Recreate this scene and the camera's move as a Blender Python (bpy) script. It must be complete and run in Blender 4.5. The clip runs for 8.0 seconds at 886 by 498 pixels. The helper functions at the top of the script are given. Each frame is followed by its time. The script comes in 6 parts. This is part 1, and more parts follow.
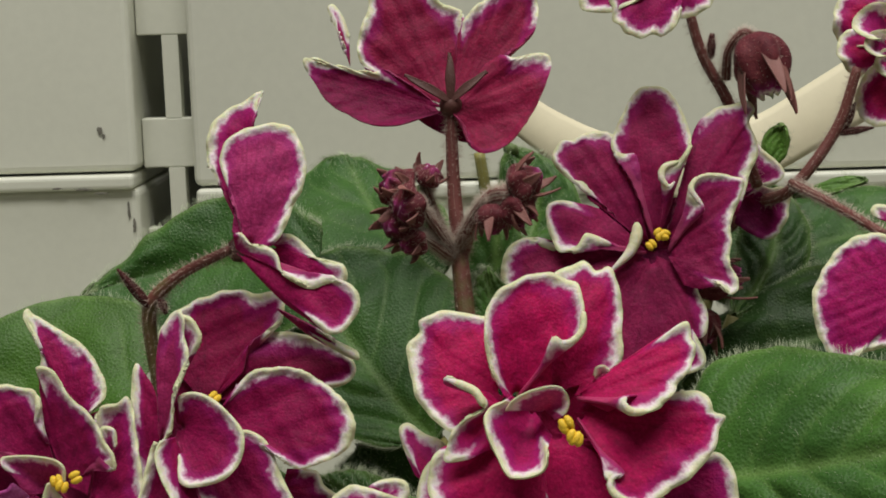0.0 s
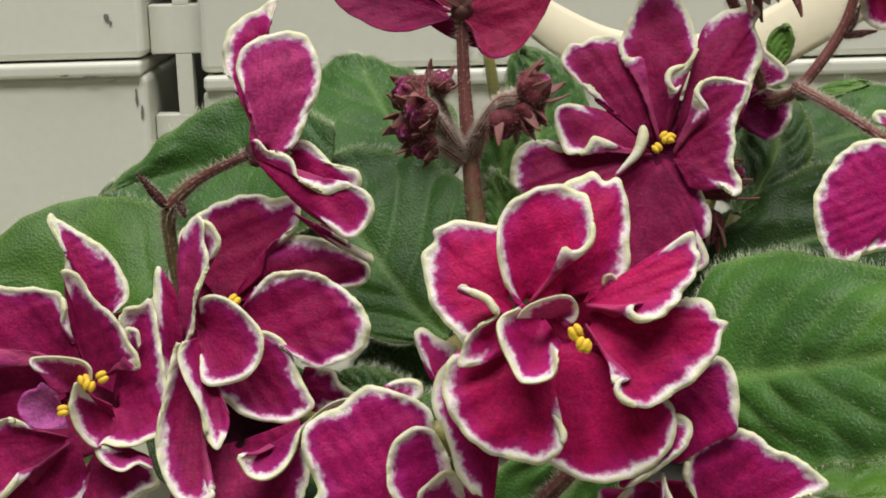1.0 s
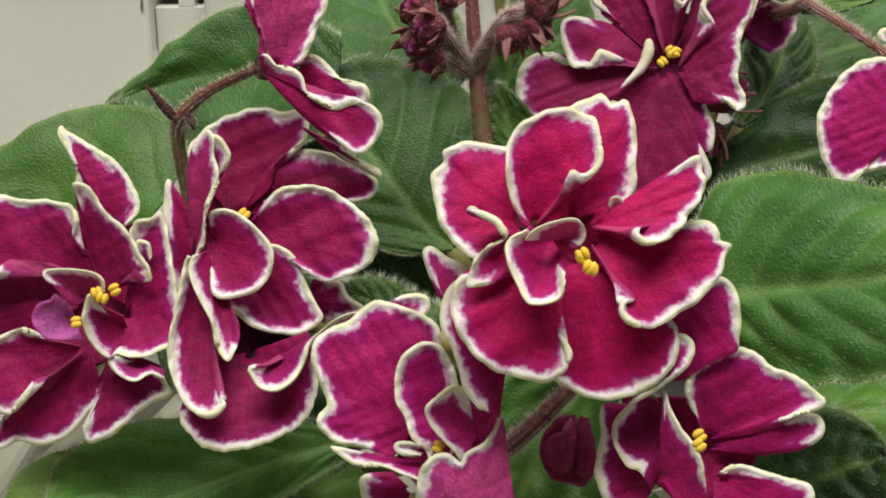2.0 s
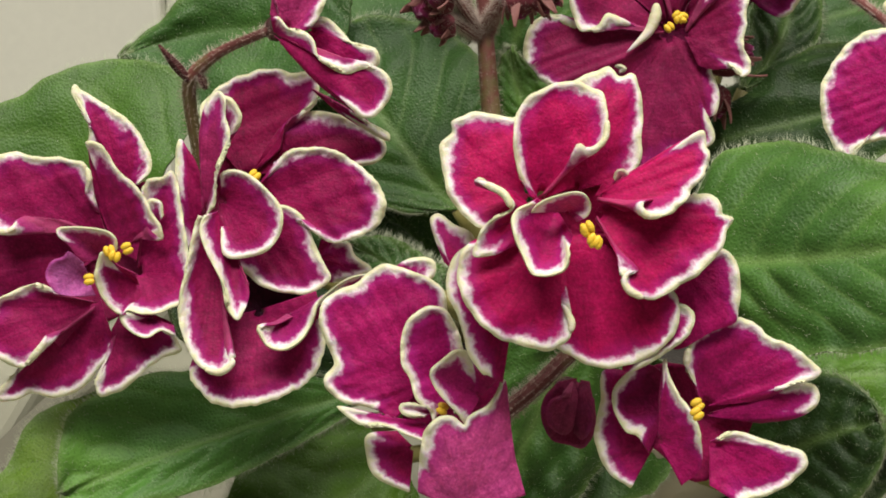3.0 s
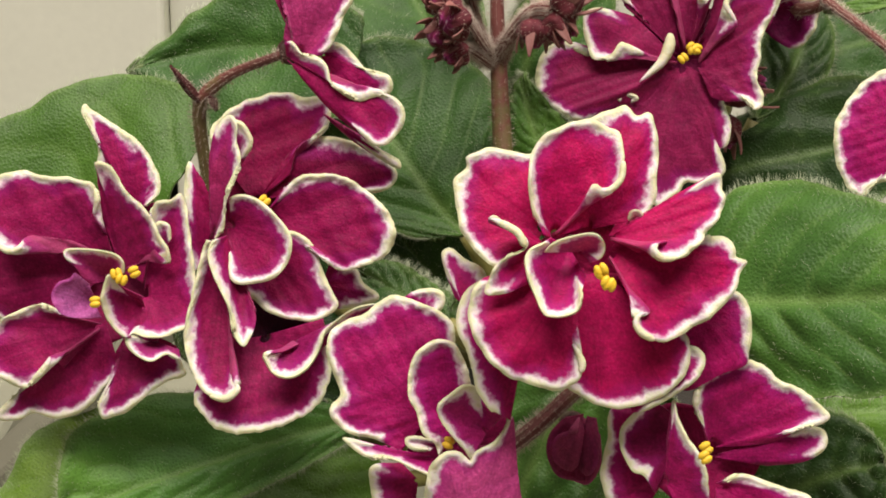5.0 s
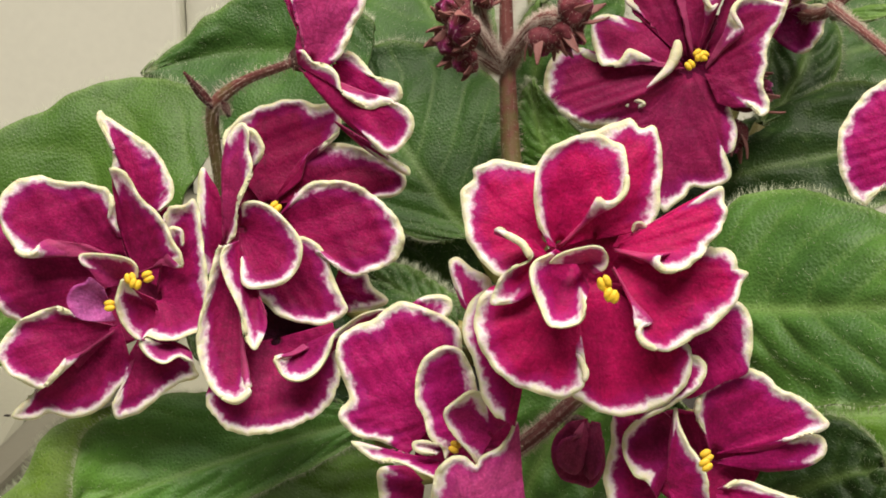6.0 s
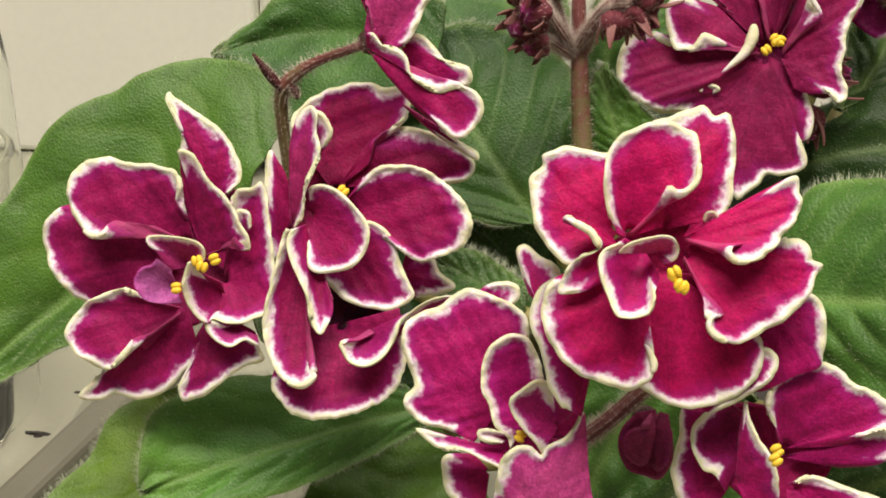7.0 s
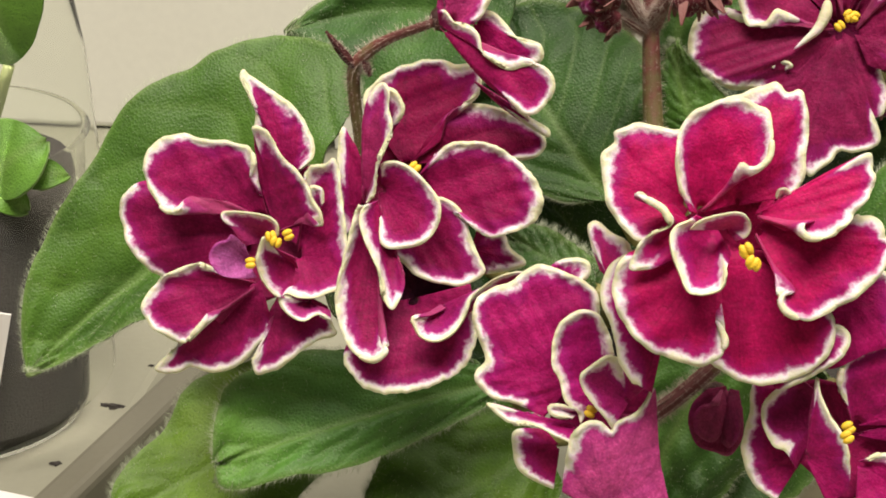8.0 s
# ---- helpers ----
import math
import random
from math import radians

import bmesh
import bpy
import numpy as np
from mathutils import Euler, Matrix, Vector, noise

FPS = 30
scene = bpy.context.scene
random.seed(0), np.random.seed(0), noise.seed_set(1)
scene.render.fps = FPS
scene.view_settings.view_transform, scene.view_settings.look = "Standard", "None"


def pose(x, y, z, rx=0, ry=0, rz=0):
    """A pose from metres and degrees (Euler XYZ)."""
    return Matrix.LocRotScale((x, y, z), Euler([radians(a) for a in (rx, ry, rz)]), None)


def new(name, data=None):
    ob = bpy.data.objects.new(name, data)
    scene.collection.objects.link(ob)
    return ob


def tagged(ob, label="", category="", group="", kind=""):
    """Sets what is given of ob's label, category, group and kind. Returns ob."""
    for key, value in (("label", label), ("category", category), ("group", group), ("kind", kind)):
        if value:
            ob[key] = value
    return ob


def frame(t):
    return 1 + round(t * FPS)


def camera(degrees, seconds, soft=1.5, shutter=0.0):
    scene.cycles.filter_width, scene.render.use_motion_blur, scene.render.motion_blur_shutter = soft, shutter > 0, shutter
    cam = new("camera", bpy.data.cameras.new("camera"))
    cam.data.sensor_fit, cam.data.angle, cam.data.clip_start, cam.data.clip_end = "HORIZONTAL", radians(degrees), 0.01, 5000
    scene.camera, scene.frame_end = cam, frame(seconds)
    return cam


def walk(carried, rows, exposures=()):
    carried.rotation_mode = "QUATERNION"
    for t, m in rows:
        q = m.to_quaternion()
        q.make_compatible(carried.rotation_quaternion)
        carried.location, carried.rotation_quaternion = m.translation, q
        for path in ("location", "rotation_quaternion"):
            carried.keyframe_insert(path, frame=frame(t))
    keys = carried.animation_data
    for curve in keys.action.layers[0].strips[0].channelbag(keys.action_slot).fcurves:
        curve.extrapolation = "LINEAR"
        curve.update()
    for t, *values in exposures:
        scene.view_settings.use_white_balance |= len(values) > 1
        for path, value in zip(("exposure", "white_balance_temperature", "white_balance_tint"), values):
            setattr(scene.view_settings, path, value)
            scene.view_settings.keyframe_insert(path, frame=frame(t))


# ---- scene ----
cam = camera(32.0, 8.0, soft=1.8)
# seconds, eye, (yaw, pitch, lean to the right)
ROWS = [
    (0, (-0.01036, -0.20133, 0.91735), (1.354, -8.995, 1.783)),
    (0.5, (-0.01121, -0.20386, 0.92141), (1.436, -11.280, 1.792)),
    (1, (-0.01203, -0.20724, 0.92432), (1.490, -13.804, 1.780)),
    (1.5, (-0.01616, -0.20870, 0.92725), (1.401, -16.848, 1.558)),
    (2, (-0.01426, -0.20892, 0.93096), (1.307, -18.286, 1.270)),
    (2.2, (-0.01276, -0.20915, 0.93283), (1.254, -19.093, 1.141)),
    (3.5, (-0.01720, -0.21178, 0.94203), (1.450, -21.357, -0.222)),
    (4, (-0.01856, -0.21084, 0.94514), (1.491, -20.635, -0.634)),
    (4.5, (-0.02088, -0.20941, 0.94533), (1.379, -20.664, -0.973)),
    (5, (-0.01861, -0.20732, 0.94445), (0.913, -21.517, -1.288)),
    (5.2, (-0.01865, -0.20665, 0.94445), (1.312, -21.591, -1.163)),
    (6.3, (-0.01677, -0.21012, 0.95217), (1.742, -22.595, -1.580)),
    (6.5, (-0.01659, -0.20959, 0.95183), (2.468, -22.482, -1.480)),
    (7, (-0.01681, -0.20641, 0.95098), (4.413, -23.303, -0.974)),
    (7.5, (-0.01739, -0.20629, 0.95118), (5.662, -24.101, -0.549)),
    (8, (-0.01740, -0.20811, 0.95161), (7.101, -24.196, -0.069)),
]
EXPOSURES = [(0.0, -1.42, 6500, 10), (0.5, -1.18, 6420, 12), (1.5, -1.01, 6350, 14), (2.2, -0.90, 6350, 14), (3.5, -0.82, 6850, 17), (5.0, -0.74, 6950, 18), (8.0, -0.60, 7000, 19)]
walk(cam, [(t, pose(*eye, 90 + a[1], 0, a[0]) @ pose(0, 0, 0, 0, 0, -a[2])) for t, eye, a in ROWS], EXPOSURES)

# ---- light: white tube panels on the ceiling of a closed room ----
world = bpy.data.worlds.new("room_air")
world.use_nodes = True
world.node_tree.nodes["Background"].inputs[0].default_value = (0.9, 0.95, 1.0, 1)
world.node_tree.nodes["Background"].inputs[1].default_value = 0.02
scene.world = world
LAMPS = [((-0.10, -0.52, 2.3), 1.2, 0.5, 62.0), ((0.40, 0.12, 2.3), 1.2, 0.4, 26.0)]
for at_, w_, d_, power in LAMPS:
    lamp = bpy.data.lights.new("ceiling_tube", "AREA")
    lamp.shape, lamp.size, lamp.size_y, lamp.energy = "RECTANGLE", w_, d_, power
    lamp.color = (1.0, 0.97, 0.90)
    new("ceiling_tube", lamp).matrix_world = pose(*at_)


# ---- materials ----
def material(name):
    m = bpy.data.materials.new(name)
    m.use_nodes = True
    tree = m.node_tree
    return m, tree.nodes, tree.links, tree.nodes["Principled BSDF"]


def node(nodes, kind, **values):
    n = nodes.new(kind)
    for key, value in values.items():
        n.inputs[key.replace("_", " ")].default_value = value
    return n


def ramp(nodes, *stops):
    n = nodes.new("ShaderNodeValToRGB")
    while len(n.color_ramp.elements) < len(stops):
        n.color_ramp.elements.new(0.5)
    for e, (p, c) in zip(n.color_ramp.elements, stops):
        e.position, e.color = p, (*c, 1) if len(c) == 3 else c
    return n


def attribute(nodes, name):
    n = nodes.new("ShaderNodeAttribute")
    n.attribute_name = name
    return n


def maths(nodes, links, kind, a, b):
    n = nodes.new("ShaderNodeMath")
    n.operation = kind
    for k, v in enumerate((a, b)):
        if isinstance(v, (int, float)):
            n.inputs[k].default_value = v
        else:
            links.new(v, n.inputs[k])
    return n.outputs[0]


def mixed(nodes, links, how, factor, a, b):
    n = nodes.new("ShaderNodeMix")
    n.data_type, n.blend_type = "RGBA", how
    for k, v in ((0, factor), (6, a), (7, b)):
        if isinstance(v, (int, float)):
            n.inputs[k].default_value = v
        elif isinstance(v, tuple):
            n.inputs[k].default_value = (*v, 1)
        else:
            links.new(v, n.inputs[k])
    return n.outputs[2]


def plain(name, colour, rough=0.6, scale=60.0, spread=0.12, bump=0.15, metal=0.0):
    """A painted or moulded surface with large stains and fine grain."""
    m, nodes, links, bsdf = material(name)
    coord = nodes.new("ShaderNodeTexCoord")
    big = node(nodes, "ShaderNodeTexNoise", Scale=scale * 0.12, Detail=4.0)
    fine = node(nodes, "ShaderNodeTexNoise", Scale=scale * 8, Detail=3.0)
    for n in (big, fine):
        links.new(coord.outputs["Object"], n.inputs["Vector"])
    dark = tuple(c * (1 - spread) for c in colour)
    light = tuple(min(1, c * (1 + spread * 0.5)) for c in colour)
    r = ramp(nodes, (0.3, dark), (0.7, light))
    links.new(big.outputs["Fac"], r.inputs["Fac"])
    grain = ramp(nodes, (0.3, (0.965,) * 3), (0.7, (1.0,) * 3))
    links.new(fine.outputs["Fac"], grain.inputs["Fac"])
    links.new(mixed(nodes, links, "MULTIPLY", 1.0, r.outputs[0], grain.outputs[0]), bsdf.inputs["Base Color"])
    bsdf.inputs["Roughness"].default_value, bsdf.inputs["Metallic"].default_value = rough, metal
    b = node(nodes, "ShaderNodeBump", Strength=bump, Distance=0.0004)
    links.new(fine.outputs["Fac"], b.inputs["Height"])
    links.new(b.outputs["Normal"], bsdf.inputs["Normal"])
    return m


def petal_material():
    m, nodes, links, bsdf = material("velvet_petal")
    rim, under, run = attribute(nodes, "rim"), attribute(nodes, "under"), attribute(nodes, "run")
    info = nodes.new("ShaderNodeObjectInfo")
    coord = nodes.new("ShaderNodeTexCoord")
    streak = node(nodes, "ShaderNodeTexNoise", Scale=1.0, Detail=3.0)
    links.new(run.outputs["Vector"], streak.inputs["Vector"])
    patch = node(nodes, "ShaderNodeTexNoise", Scale=260.0, Detail=3.0)
    ragged = node(nodes, "ShaderNodeTexNoise", Scale=900.0, Detail=4.0)
    cell = node(nodes, "ShaderNodeTexVoronoi", Scale=2600.0)
    for n in (patch, ragged, cell):
        links.new(coord.outputs["Object"], n.inputs["Vector"])
    grain = node(nodes, "ShaderNodeTexNoise", Scale=2200.0, Detail=2.0)
    crease = node(nodes, "ShaderNodeTexNoise", Scale=620.0, Detail=4.0, Distortion=0.6)
    for n in (grain, crease):
        links.new(coord.outputs["Object"], n.inputs["Vector"])
    # body colour: object colour times streaks and patches
    tint = ramp(nodes, (0.25, (0.62, 0.55, 0.62)), (0.75, (1.12, 1.2, 1.1)))
    links.new(streak.outputs["Fac"], tint.inputs["Fac"])
    body = mixed(nodes, links, "MULTIPLY", 0.32, info.outputs["Color"], tint.outputs[0])
    blot = ramp(nodes, (0.3, (0.8, 0.8, 0.86)), (0.7, (1.1, 1.15, 1.08)))
    links.new(patch.outputs["Fac"], blot.inputs["Fac"])
    body = mixed(nodes, links, "MULTIPLY", 0.8, body, blot.outputs[0])
    speck = ramp(nodes, (0.3, (0.72, 0.7, 0.74)), (0.55, (1.0, 1.0, 1.0)), (0.78, (1.35, 1.9, 1.45)))
    links.new(grain.outputs["Fac"], speck.inputs["Fac"])
    body = mixed(nodes, links, "MULTIPLY", 0.75, body, speck.outputs[0])
    line = ramp(nodes, (0.36, (0.70, 0.68, 0.72)), (0.52, (1.0, 1.0, 1.0)))
    links.new(crease.outputs["Fac"], line.inputs["Fac"])
    body = mixed(nodes, links, "MULTIPLY", 0.6, body, line.outputs[0])
    ray_map = nodes.new("ShaderNodeVectorMath")
    ray_map.operation = "MULTIPLY"
    ray_map.inputs[1].default_value = (0.5, 3.2, 1.0)
    links.new(run.outputs["Vector"], ray_map.inputs[0])
    rays = node(nodes, "ShaderNodeTexNoise", Scale=1.0, Detail=2.0)
    links.new(ray_map.outputs[0], rays.inputs["Vector"])
    fine_line = ramp(nodes, (0.34, (0.55, 0.52, 0.58)), (0.45, (1.0, 1.0, 1.0)))
    links.new(rays.outputs["Fac"], fine_line.inputs["Fac"])
    body = mixed(nodes, links, "MULTIPLY", 0.35, body, fine_line.outputs[0])
    # underside: paler and pinker
    body = mixed(nodes, links, "MIX", maths(nodes, links, "MULTIPLY", under.outputs["Fac"], 0.35), body, (0.50, 0.10, 0.22))
    # edge: cream rim, lilac-white feathering, violet, then body
    d = maths(nodes, links, "ADD", rim.outputs["Fac"], maths(nodes, links, "MULTIPLY", maths(nodes, links, "SUBTRACT", ragged.outputs["Fac"], 0.5), 1.7))
    d = maths(nodes, links, "ADD", d, maths(nodes, links, "MULTIPLY", maths(nodes, links, "SUBTRACT", streak.outputs["Fac"], 0.5), 0.9))
    d = maths(nodes, links, "ADD", d, maths(nodes, links, "MULTIPLY", maths(nodes, links, "SUBTRACT", patch.outputs["Fac"], 0.5), 0.8))
    d = maths(nodes, links, "DIVIDE", d, 7.0)
    white = ramp(nodes, (0.0, (1, 1, 1)), (0.135, (0.98,) * 3), (0.185, (0.5,) * 3), (0.25, (0.0,) * 3))
    links.new(d, white.inputs["Fac"])
    violet = ramp(nodes, (0.18, (1, 1, 1)), (0.50, (0, 0, 0)))
    links.new(d, violet.inputs["Fac"])
    body = mixed(nodes, links, "MIX", maths(nodes, links, "MULTIPLY", violet.outputs[0], 0.62), body, (0.34, 0.014, 0.19))
    cream = ramp(nodes, (0.03, (0.66, 0.66, 0.41)), (0.085, (0.74, 0.71, 0.57)), (0.15, (0.78, 0.67, 0.72)), (0.25, (0.70, 0.38, 0.60)))
    links.new(d, cream.inputs["Fac"])
    colour = mixed(nodes, links, "MIX", white.outputs[0], body, cream.outputs[0])
    links.new(colour, bsdf.inputs["Base Color"])
    bsdf.inputs["Roughness"].default_value = 0.62
    bsdf.inputs["Specular IOR Level"].default_value = 0.15
    bsdf.inputs["Sheen Weight"].default_value = 0.05
    bsdf.inputs["Sheen Roughness"].default_value = 0.35
    bsdf.inputs["Subsurface Weight"].default_value = 0.12
    bsdf.inputs["Subsurface Radius"].default_value = (0.002, 0.0006, 0.0008)
    bsdf.inputs["Subsurface Scale"].default_value = 1.0
    b1 = node(nodes, "ShaderNodeBump", Strength=0.35, Distance=0.00012)
    links.new(cell.outputs["Distance"], b1.inputs["Height"])
    b3 = node(nodes, "ShaderNodeBump", Strength=0.45, Distance=0.0005)
    links.new(crease.outputs["Fac"], b3.inputs["Height"])
    links.new(b1.outputs["Normal"], b3.inputs["Normal"])
    b2 = node(nodes, "ShaderNodeBump", Strength=0.18, Distance=0.0005)
    links.new(streak.outputs["Fac"], b2.inputs["Height"])
    links.new(b3.outputs["Normal"], b2.inputs["Normal"])
    links.new(b2.outputs["Normal"], bsdf.inputs["Normal"])
    return m


def leaf_material():
    m, nodes, links, bsdf = material("downy_leaf")
    vein, under = attribute(nodes, "vein"), attribute(nodes, "under")
    info = nodes.new("ShaderNodeObjectInfo")
    coord = nodes.new("ShaderNodeTexCoord")
    big = node(nodes, "ShaderNodeTexNoise", Scale=45.0, Detail=4.0)
    mid = node(nodes, "ShaderNodeTexNoise", Scale=170.0, Detail=4.0, Distortion=0.4)
    down = node(nodes, "ShaderNodeTexVoronoi", Scale=1500.0)
    pore = node(nodes, "ShaderNodeTexVoronoi", Scale=1900.0)
    for n in (big, mid, down, pore):
        links.new(coord.outputs["Object"], n.inputs["Vector"])
    r = ramp(nodes, (0.25, (0.020, 0.069, 0.012)), (0.55, (0.036, 0.107, 0.016)), (0.8, (0.060, 0.148, 0.021)))
    links.new(big.outputs["Fac"], r.inputs["Fac"])
    colour = mixed(nodes, links, "MULTIPLY", 1.0, r.outputs[0], info.outputs["Color"])
    g = ramp(nodes, (0.3, (0.78,) * 3), (0.7, (1.15,) * 3))
    links.new(mid.outputs["Fac"], g.inputs["Fac"])
    colour = mixed(nodes, links, "MULTIPLY", 0.9, colour, g.outputs[0])
    colour = mixed(nodes, links, "MIX", maths(nodes, links, "MULTIPLY", vein.outputs["Fac"], 0.55), colour, (0.16, 0.27, 0.07))
    pit = ramp(nodes, (0.10, (0.44, 0.46, 0.42)), (0.34, (1.0, 1.0, 1.0)))
    links.new(pore.outputs["Distance"], pit.inputs["Fac"])
    colour = mixed(nodes, links, "MULTIPLY", 0.8, colour, pit.outputs[0])
    # pale hairs as fine specks
    hair = ramp(nodes, (0.0, (1, 1, 1)), (0.16, (0, 0, 0)))
    links.new(down.outputs["Distance"], hair.inputs["Fac"])
    colour = mixed(nodes, links, "MIX", maths(nodes, links, "MULTIPLY", hair.outputs[0], 0.15), colour, (0.30, 0.40, 0.22))
    colour = mixed(nodes, links, "MIX", maths(nodes, links, "MULTIPLY", under.outputs["Fac"], 0.5), colour, (0.22, 0.27, 0.12))
    links.new(colour, bsdf.inputs["Base Color"])
    bsdf.inputs["Roughness"].default_value = 0.52
    bsdf.inputs["Specular IOR Level"].default_value = 0.30
    bsdf.inputs["Sheen Weight"].default_value = 0.05
    bsdf.inputs["Sheen Roughness"].default_value = 0.4
    bsdf.inputs["Sheen Tint"].default_value = (0.85, 0.95, 0.8, 1)
    b1 = node(nodes, "ShaderNodeBump", Strength=0.28, Distance=0.0004)
    links.new(pore.outputs["Distance"], b1.inputs["Height"])
    b2 = node(nodes, "ShaderNodeBump", Strength=0.30, Distance=0.0012)
    links.new(mid.outputs["Fac"], b2.inputs["Height"])
    links.new(b1.outputs["Normal"], b2.inputs["Normal"])
    links.new(b2.outputs["Normal"], bsdf.inputs["Normal"])
    return m


def clear_material(name, clear):
    m, nodes, links, bsdf = material(name)
    bsdf.inputs["Base Color"].default_value = (0.96, 0.97, 0.94, 1)
    bsdf.inputs["Roughness"].default_value = 0.08
    bsdf.inputs["Transmission Weight"].default_value = clear
    bsdf.inputs["IOR"].default_value = 1.035
    return m


PETAL, LEAF = petal_material(), leaf_material()
def stalk_material():
    """Red-brown above, turning olive green towards the crown, uneven."""
    m = plain("red_brown_stalk", (0.20, 0.058, 0.050), 0.55, 300, 0.45, 0.4)
    nodes, links, bsdf = m.node_tree.nodes, m.node_tree.links, m.node_tree.nodes["Principled BSDF"]
    red = bsdf.inputs["Base Color"].links[0].from_socket
    coord = nodes.new("ShaderNodeTexCoord")
    split = nodes.new("ShaderNodeSeparateXYZ")
    links.new(coord.outputs["Object"], split.inputs[0])
    blot = node(nodes, "ShaderNodeTexNoise", Scale=420.0, Detail=4.0)
    links.new(coord.outputs["Object"], blot.inputs["Vector"])
    high = maths(nodes, links, "ADD", split.outputs["Z"], maths(nodes, links, "MULTIPLY", maths(nodes, links, "SUBTRACT", blot.outputs["Fac"], 0.5), 0.05))
    r = ramp(nodes, (0.082, (0, 0, 0)), (0.096, (1, 1, 1)), (0.110, (1, 1, 1)), (0.126, (0, 0, 0)))
    links.new(high, r.inputs["Fac"])
    links.new(mixed(nodes, links, "MIX", r.outputs[0], red, (0.15, 0.125, 0.045)), bsdf.inputs["Base Color"])
    return m


STALK = stalk_material()
GREEN_STALK = plain("green_stalk", (0.26, 0.24, 0.07), 0.55, 300, 0.35, 0.4)
PALE_STALK = plain("pale_green_stalk", (0.42, 0.50, 0.20), 0.5, 300, 0.2, 0.3)
HAIR = plain("pale_hair", (0.42, 0.48, 0.32), 0.5, 100, 0.1)
RED_HAIR = plain("rosy_hair", (0.60, 0.50, 0.42), 0.5, 100, 0.1)
POLLEN = plain("yellow_anther", (0.80, 0.52, 0.03), 0.55, 500, 0.3, 0.4)
SEPAL = plain("rosy_brown_sepal", (0.27, 0.105, 0.092), 0.6, 500, 0.5, 0.4)
CALYX = plain("brown_calyx", (0.105, 0.036, 0.030), 0.6, 400, 0.4, 0.3)
WHITE_PLASTIC = plain("warm_white_plastic", (0.71, 0.72, 0.625), 0.45, 40, 0.07, 0.1)
TABLE = plain("pale_laminate", (0.26, 0.262, 0.195), 0.4, 60, 0.10, 0.1)
CREAM = plain("cream_card", (0.78, 0.72, 0.52), 0.6, 60, 0.06, 0.1)
CARD = plain("white_card", (0.70, 0.69, 0.64), 0.6, 60, 0.05, 0.1)
# peat and crumbs; also the sheet that paints shade behind the strip's slots
SOIL_AND_SHADE = plain("dark_peat_and_slot_shade", (0.035, 0.030, 0.024), 0.85, 200, 0.6, 1.0)
POT = plain("beige_pot", (0.42, 0.38, 0.28), 0.5, 60, 0.1, 0.1)
EDGING = plain("olive_grey_edging", (0.15, 0.145, 0.105), 0.45, 60, 0.2, 0.1)
SCUFF = plain("grey_scuff", (0.20, 0.19, 0.16), 0.7, 300, 0.4, 0.2)
WALL = plain("room_paint", (0.15, 0.147, 0.14), 0.8, 4, 0.08)
FLOOR = plain("floor_vinyl", (0.20, 0.19, 0.17), 0.6, 4, 0.15)
CLEAR, FILM = clear_material("clear_cup", 0.992), clear_material("clear_film", 0.978)

CROWN = Vector((0.010, 0.075, 0.815))


# ---- mesh helpers ----
def mesh_part(name, verts, faces, mat, parent=None, label="", attrs=None, colour=None, at=(0, 0, 0), smooth=True):
    """One mesh object from vertex and face arrays, placed at `at` under parent."""
    me = bpy.data.meshes.new(name)
    me.from_pydata([tuple(v) for v in np.asarray(verts, float)], [], [tuple(f) for f in faces])
    me.polygons.foreach_set("use_smooth", [smooth] * len(me.polygons))
    for key, values in (attrs or {}).items():
        values = np.asarray(values, np.float32)
        kind = "FLOAT_VECTOR" if values.ndim == 2 else "FLOAT"
        me.attributes.new(key, kind, "POINT").data.foreach_set("vector" if values.ndim == 2 else "value", values.ravel())
    me.materials.append(mat)
    me.update()
    ob = new(name, me)
    ob.parent, ob.location = parent, at
    if colour:
        ob.color = (*colour, 1)
    if label:
        ob["label"] = label
    return ob


def part(name, bm, mat, parent=None, label="", at=(0, 0, 0), smooth=False):
    me = bpy.data.meshes.new(name)
    bmesh.ops.recalc_face_normals(bm, faces=bm.faces)
    bm.to_mesh(me)
    bm.free()
    me.polygons.foreach_set("use_smooth", [smooth] * len(me.polygons))
    me.materials.append(mat)
    ob = new(name, me)
    ob.parent, ob.location = parent, at
    if label:
        ob["label"] = label
    return ob


def box(bm, x0, x1, y0, y1, z0, z1, bevel=0.0):
    made = bmesh.ops.create_cube(bm, size=1.0, matrix=Matrix.LocRotScale(((x0 + x1) / 2, (y0 + y1) / 2, (z0 + z1) / 2), None, (x1 - x0, y1 - y0, z1 - z0)))
    if bevel:
        edges = {e for v in made["verts"] for e in v.link_edges}
        bmesh.ops.bevel(bm, geom=list(edges), offset=bevel, segments=3, affect="EDGES", profile=0.5)
    return bm


def sheet_faces(ns, nt, base):
    i, j = np.meshgrid(np.arange(ns - 1), np.arange(nt - 1), indexing="ij")
    a = (base + i * nt + j).ravel()
    return np.stack([a, a + 1, a + nt + 1, a + nt], -1)


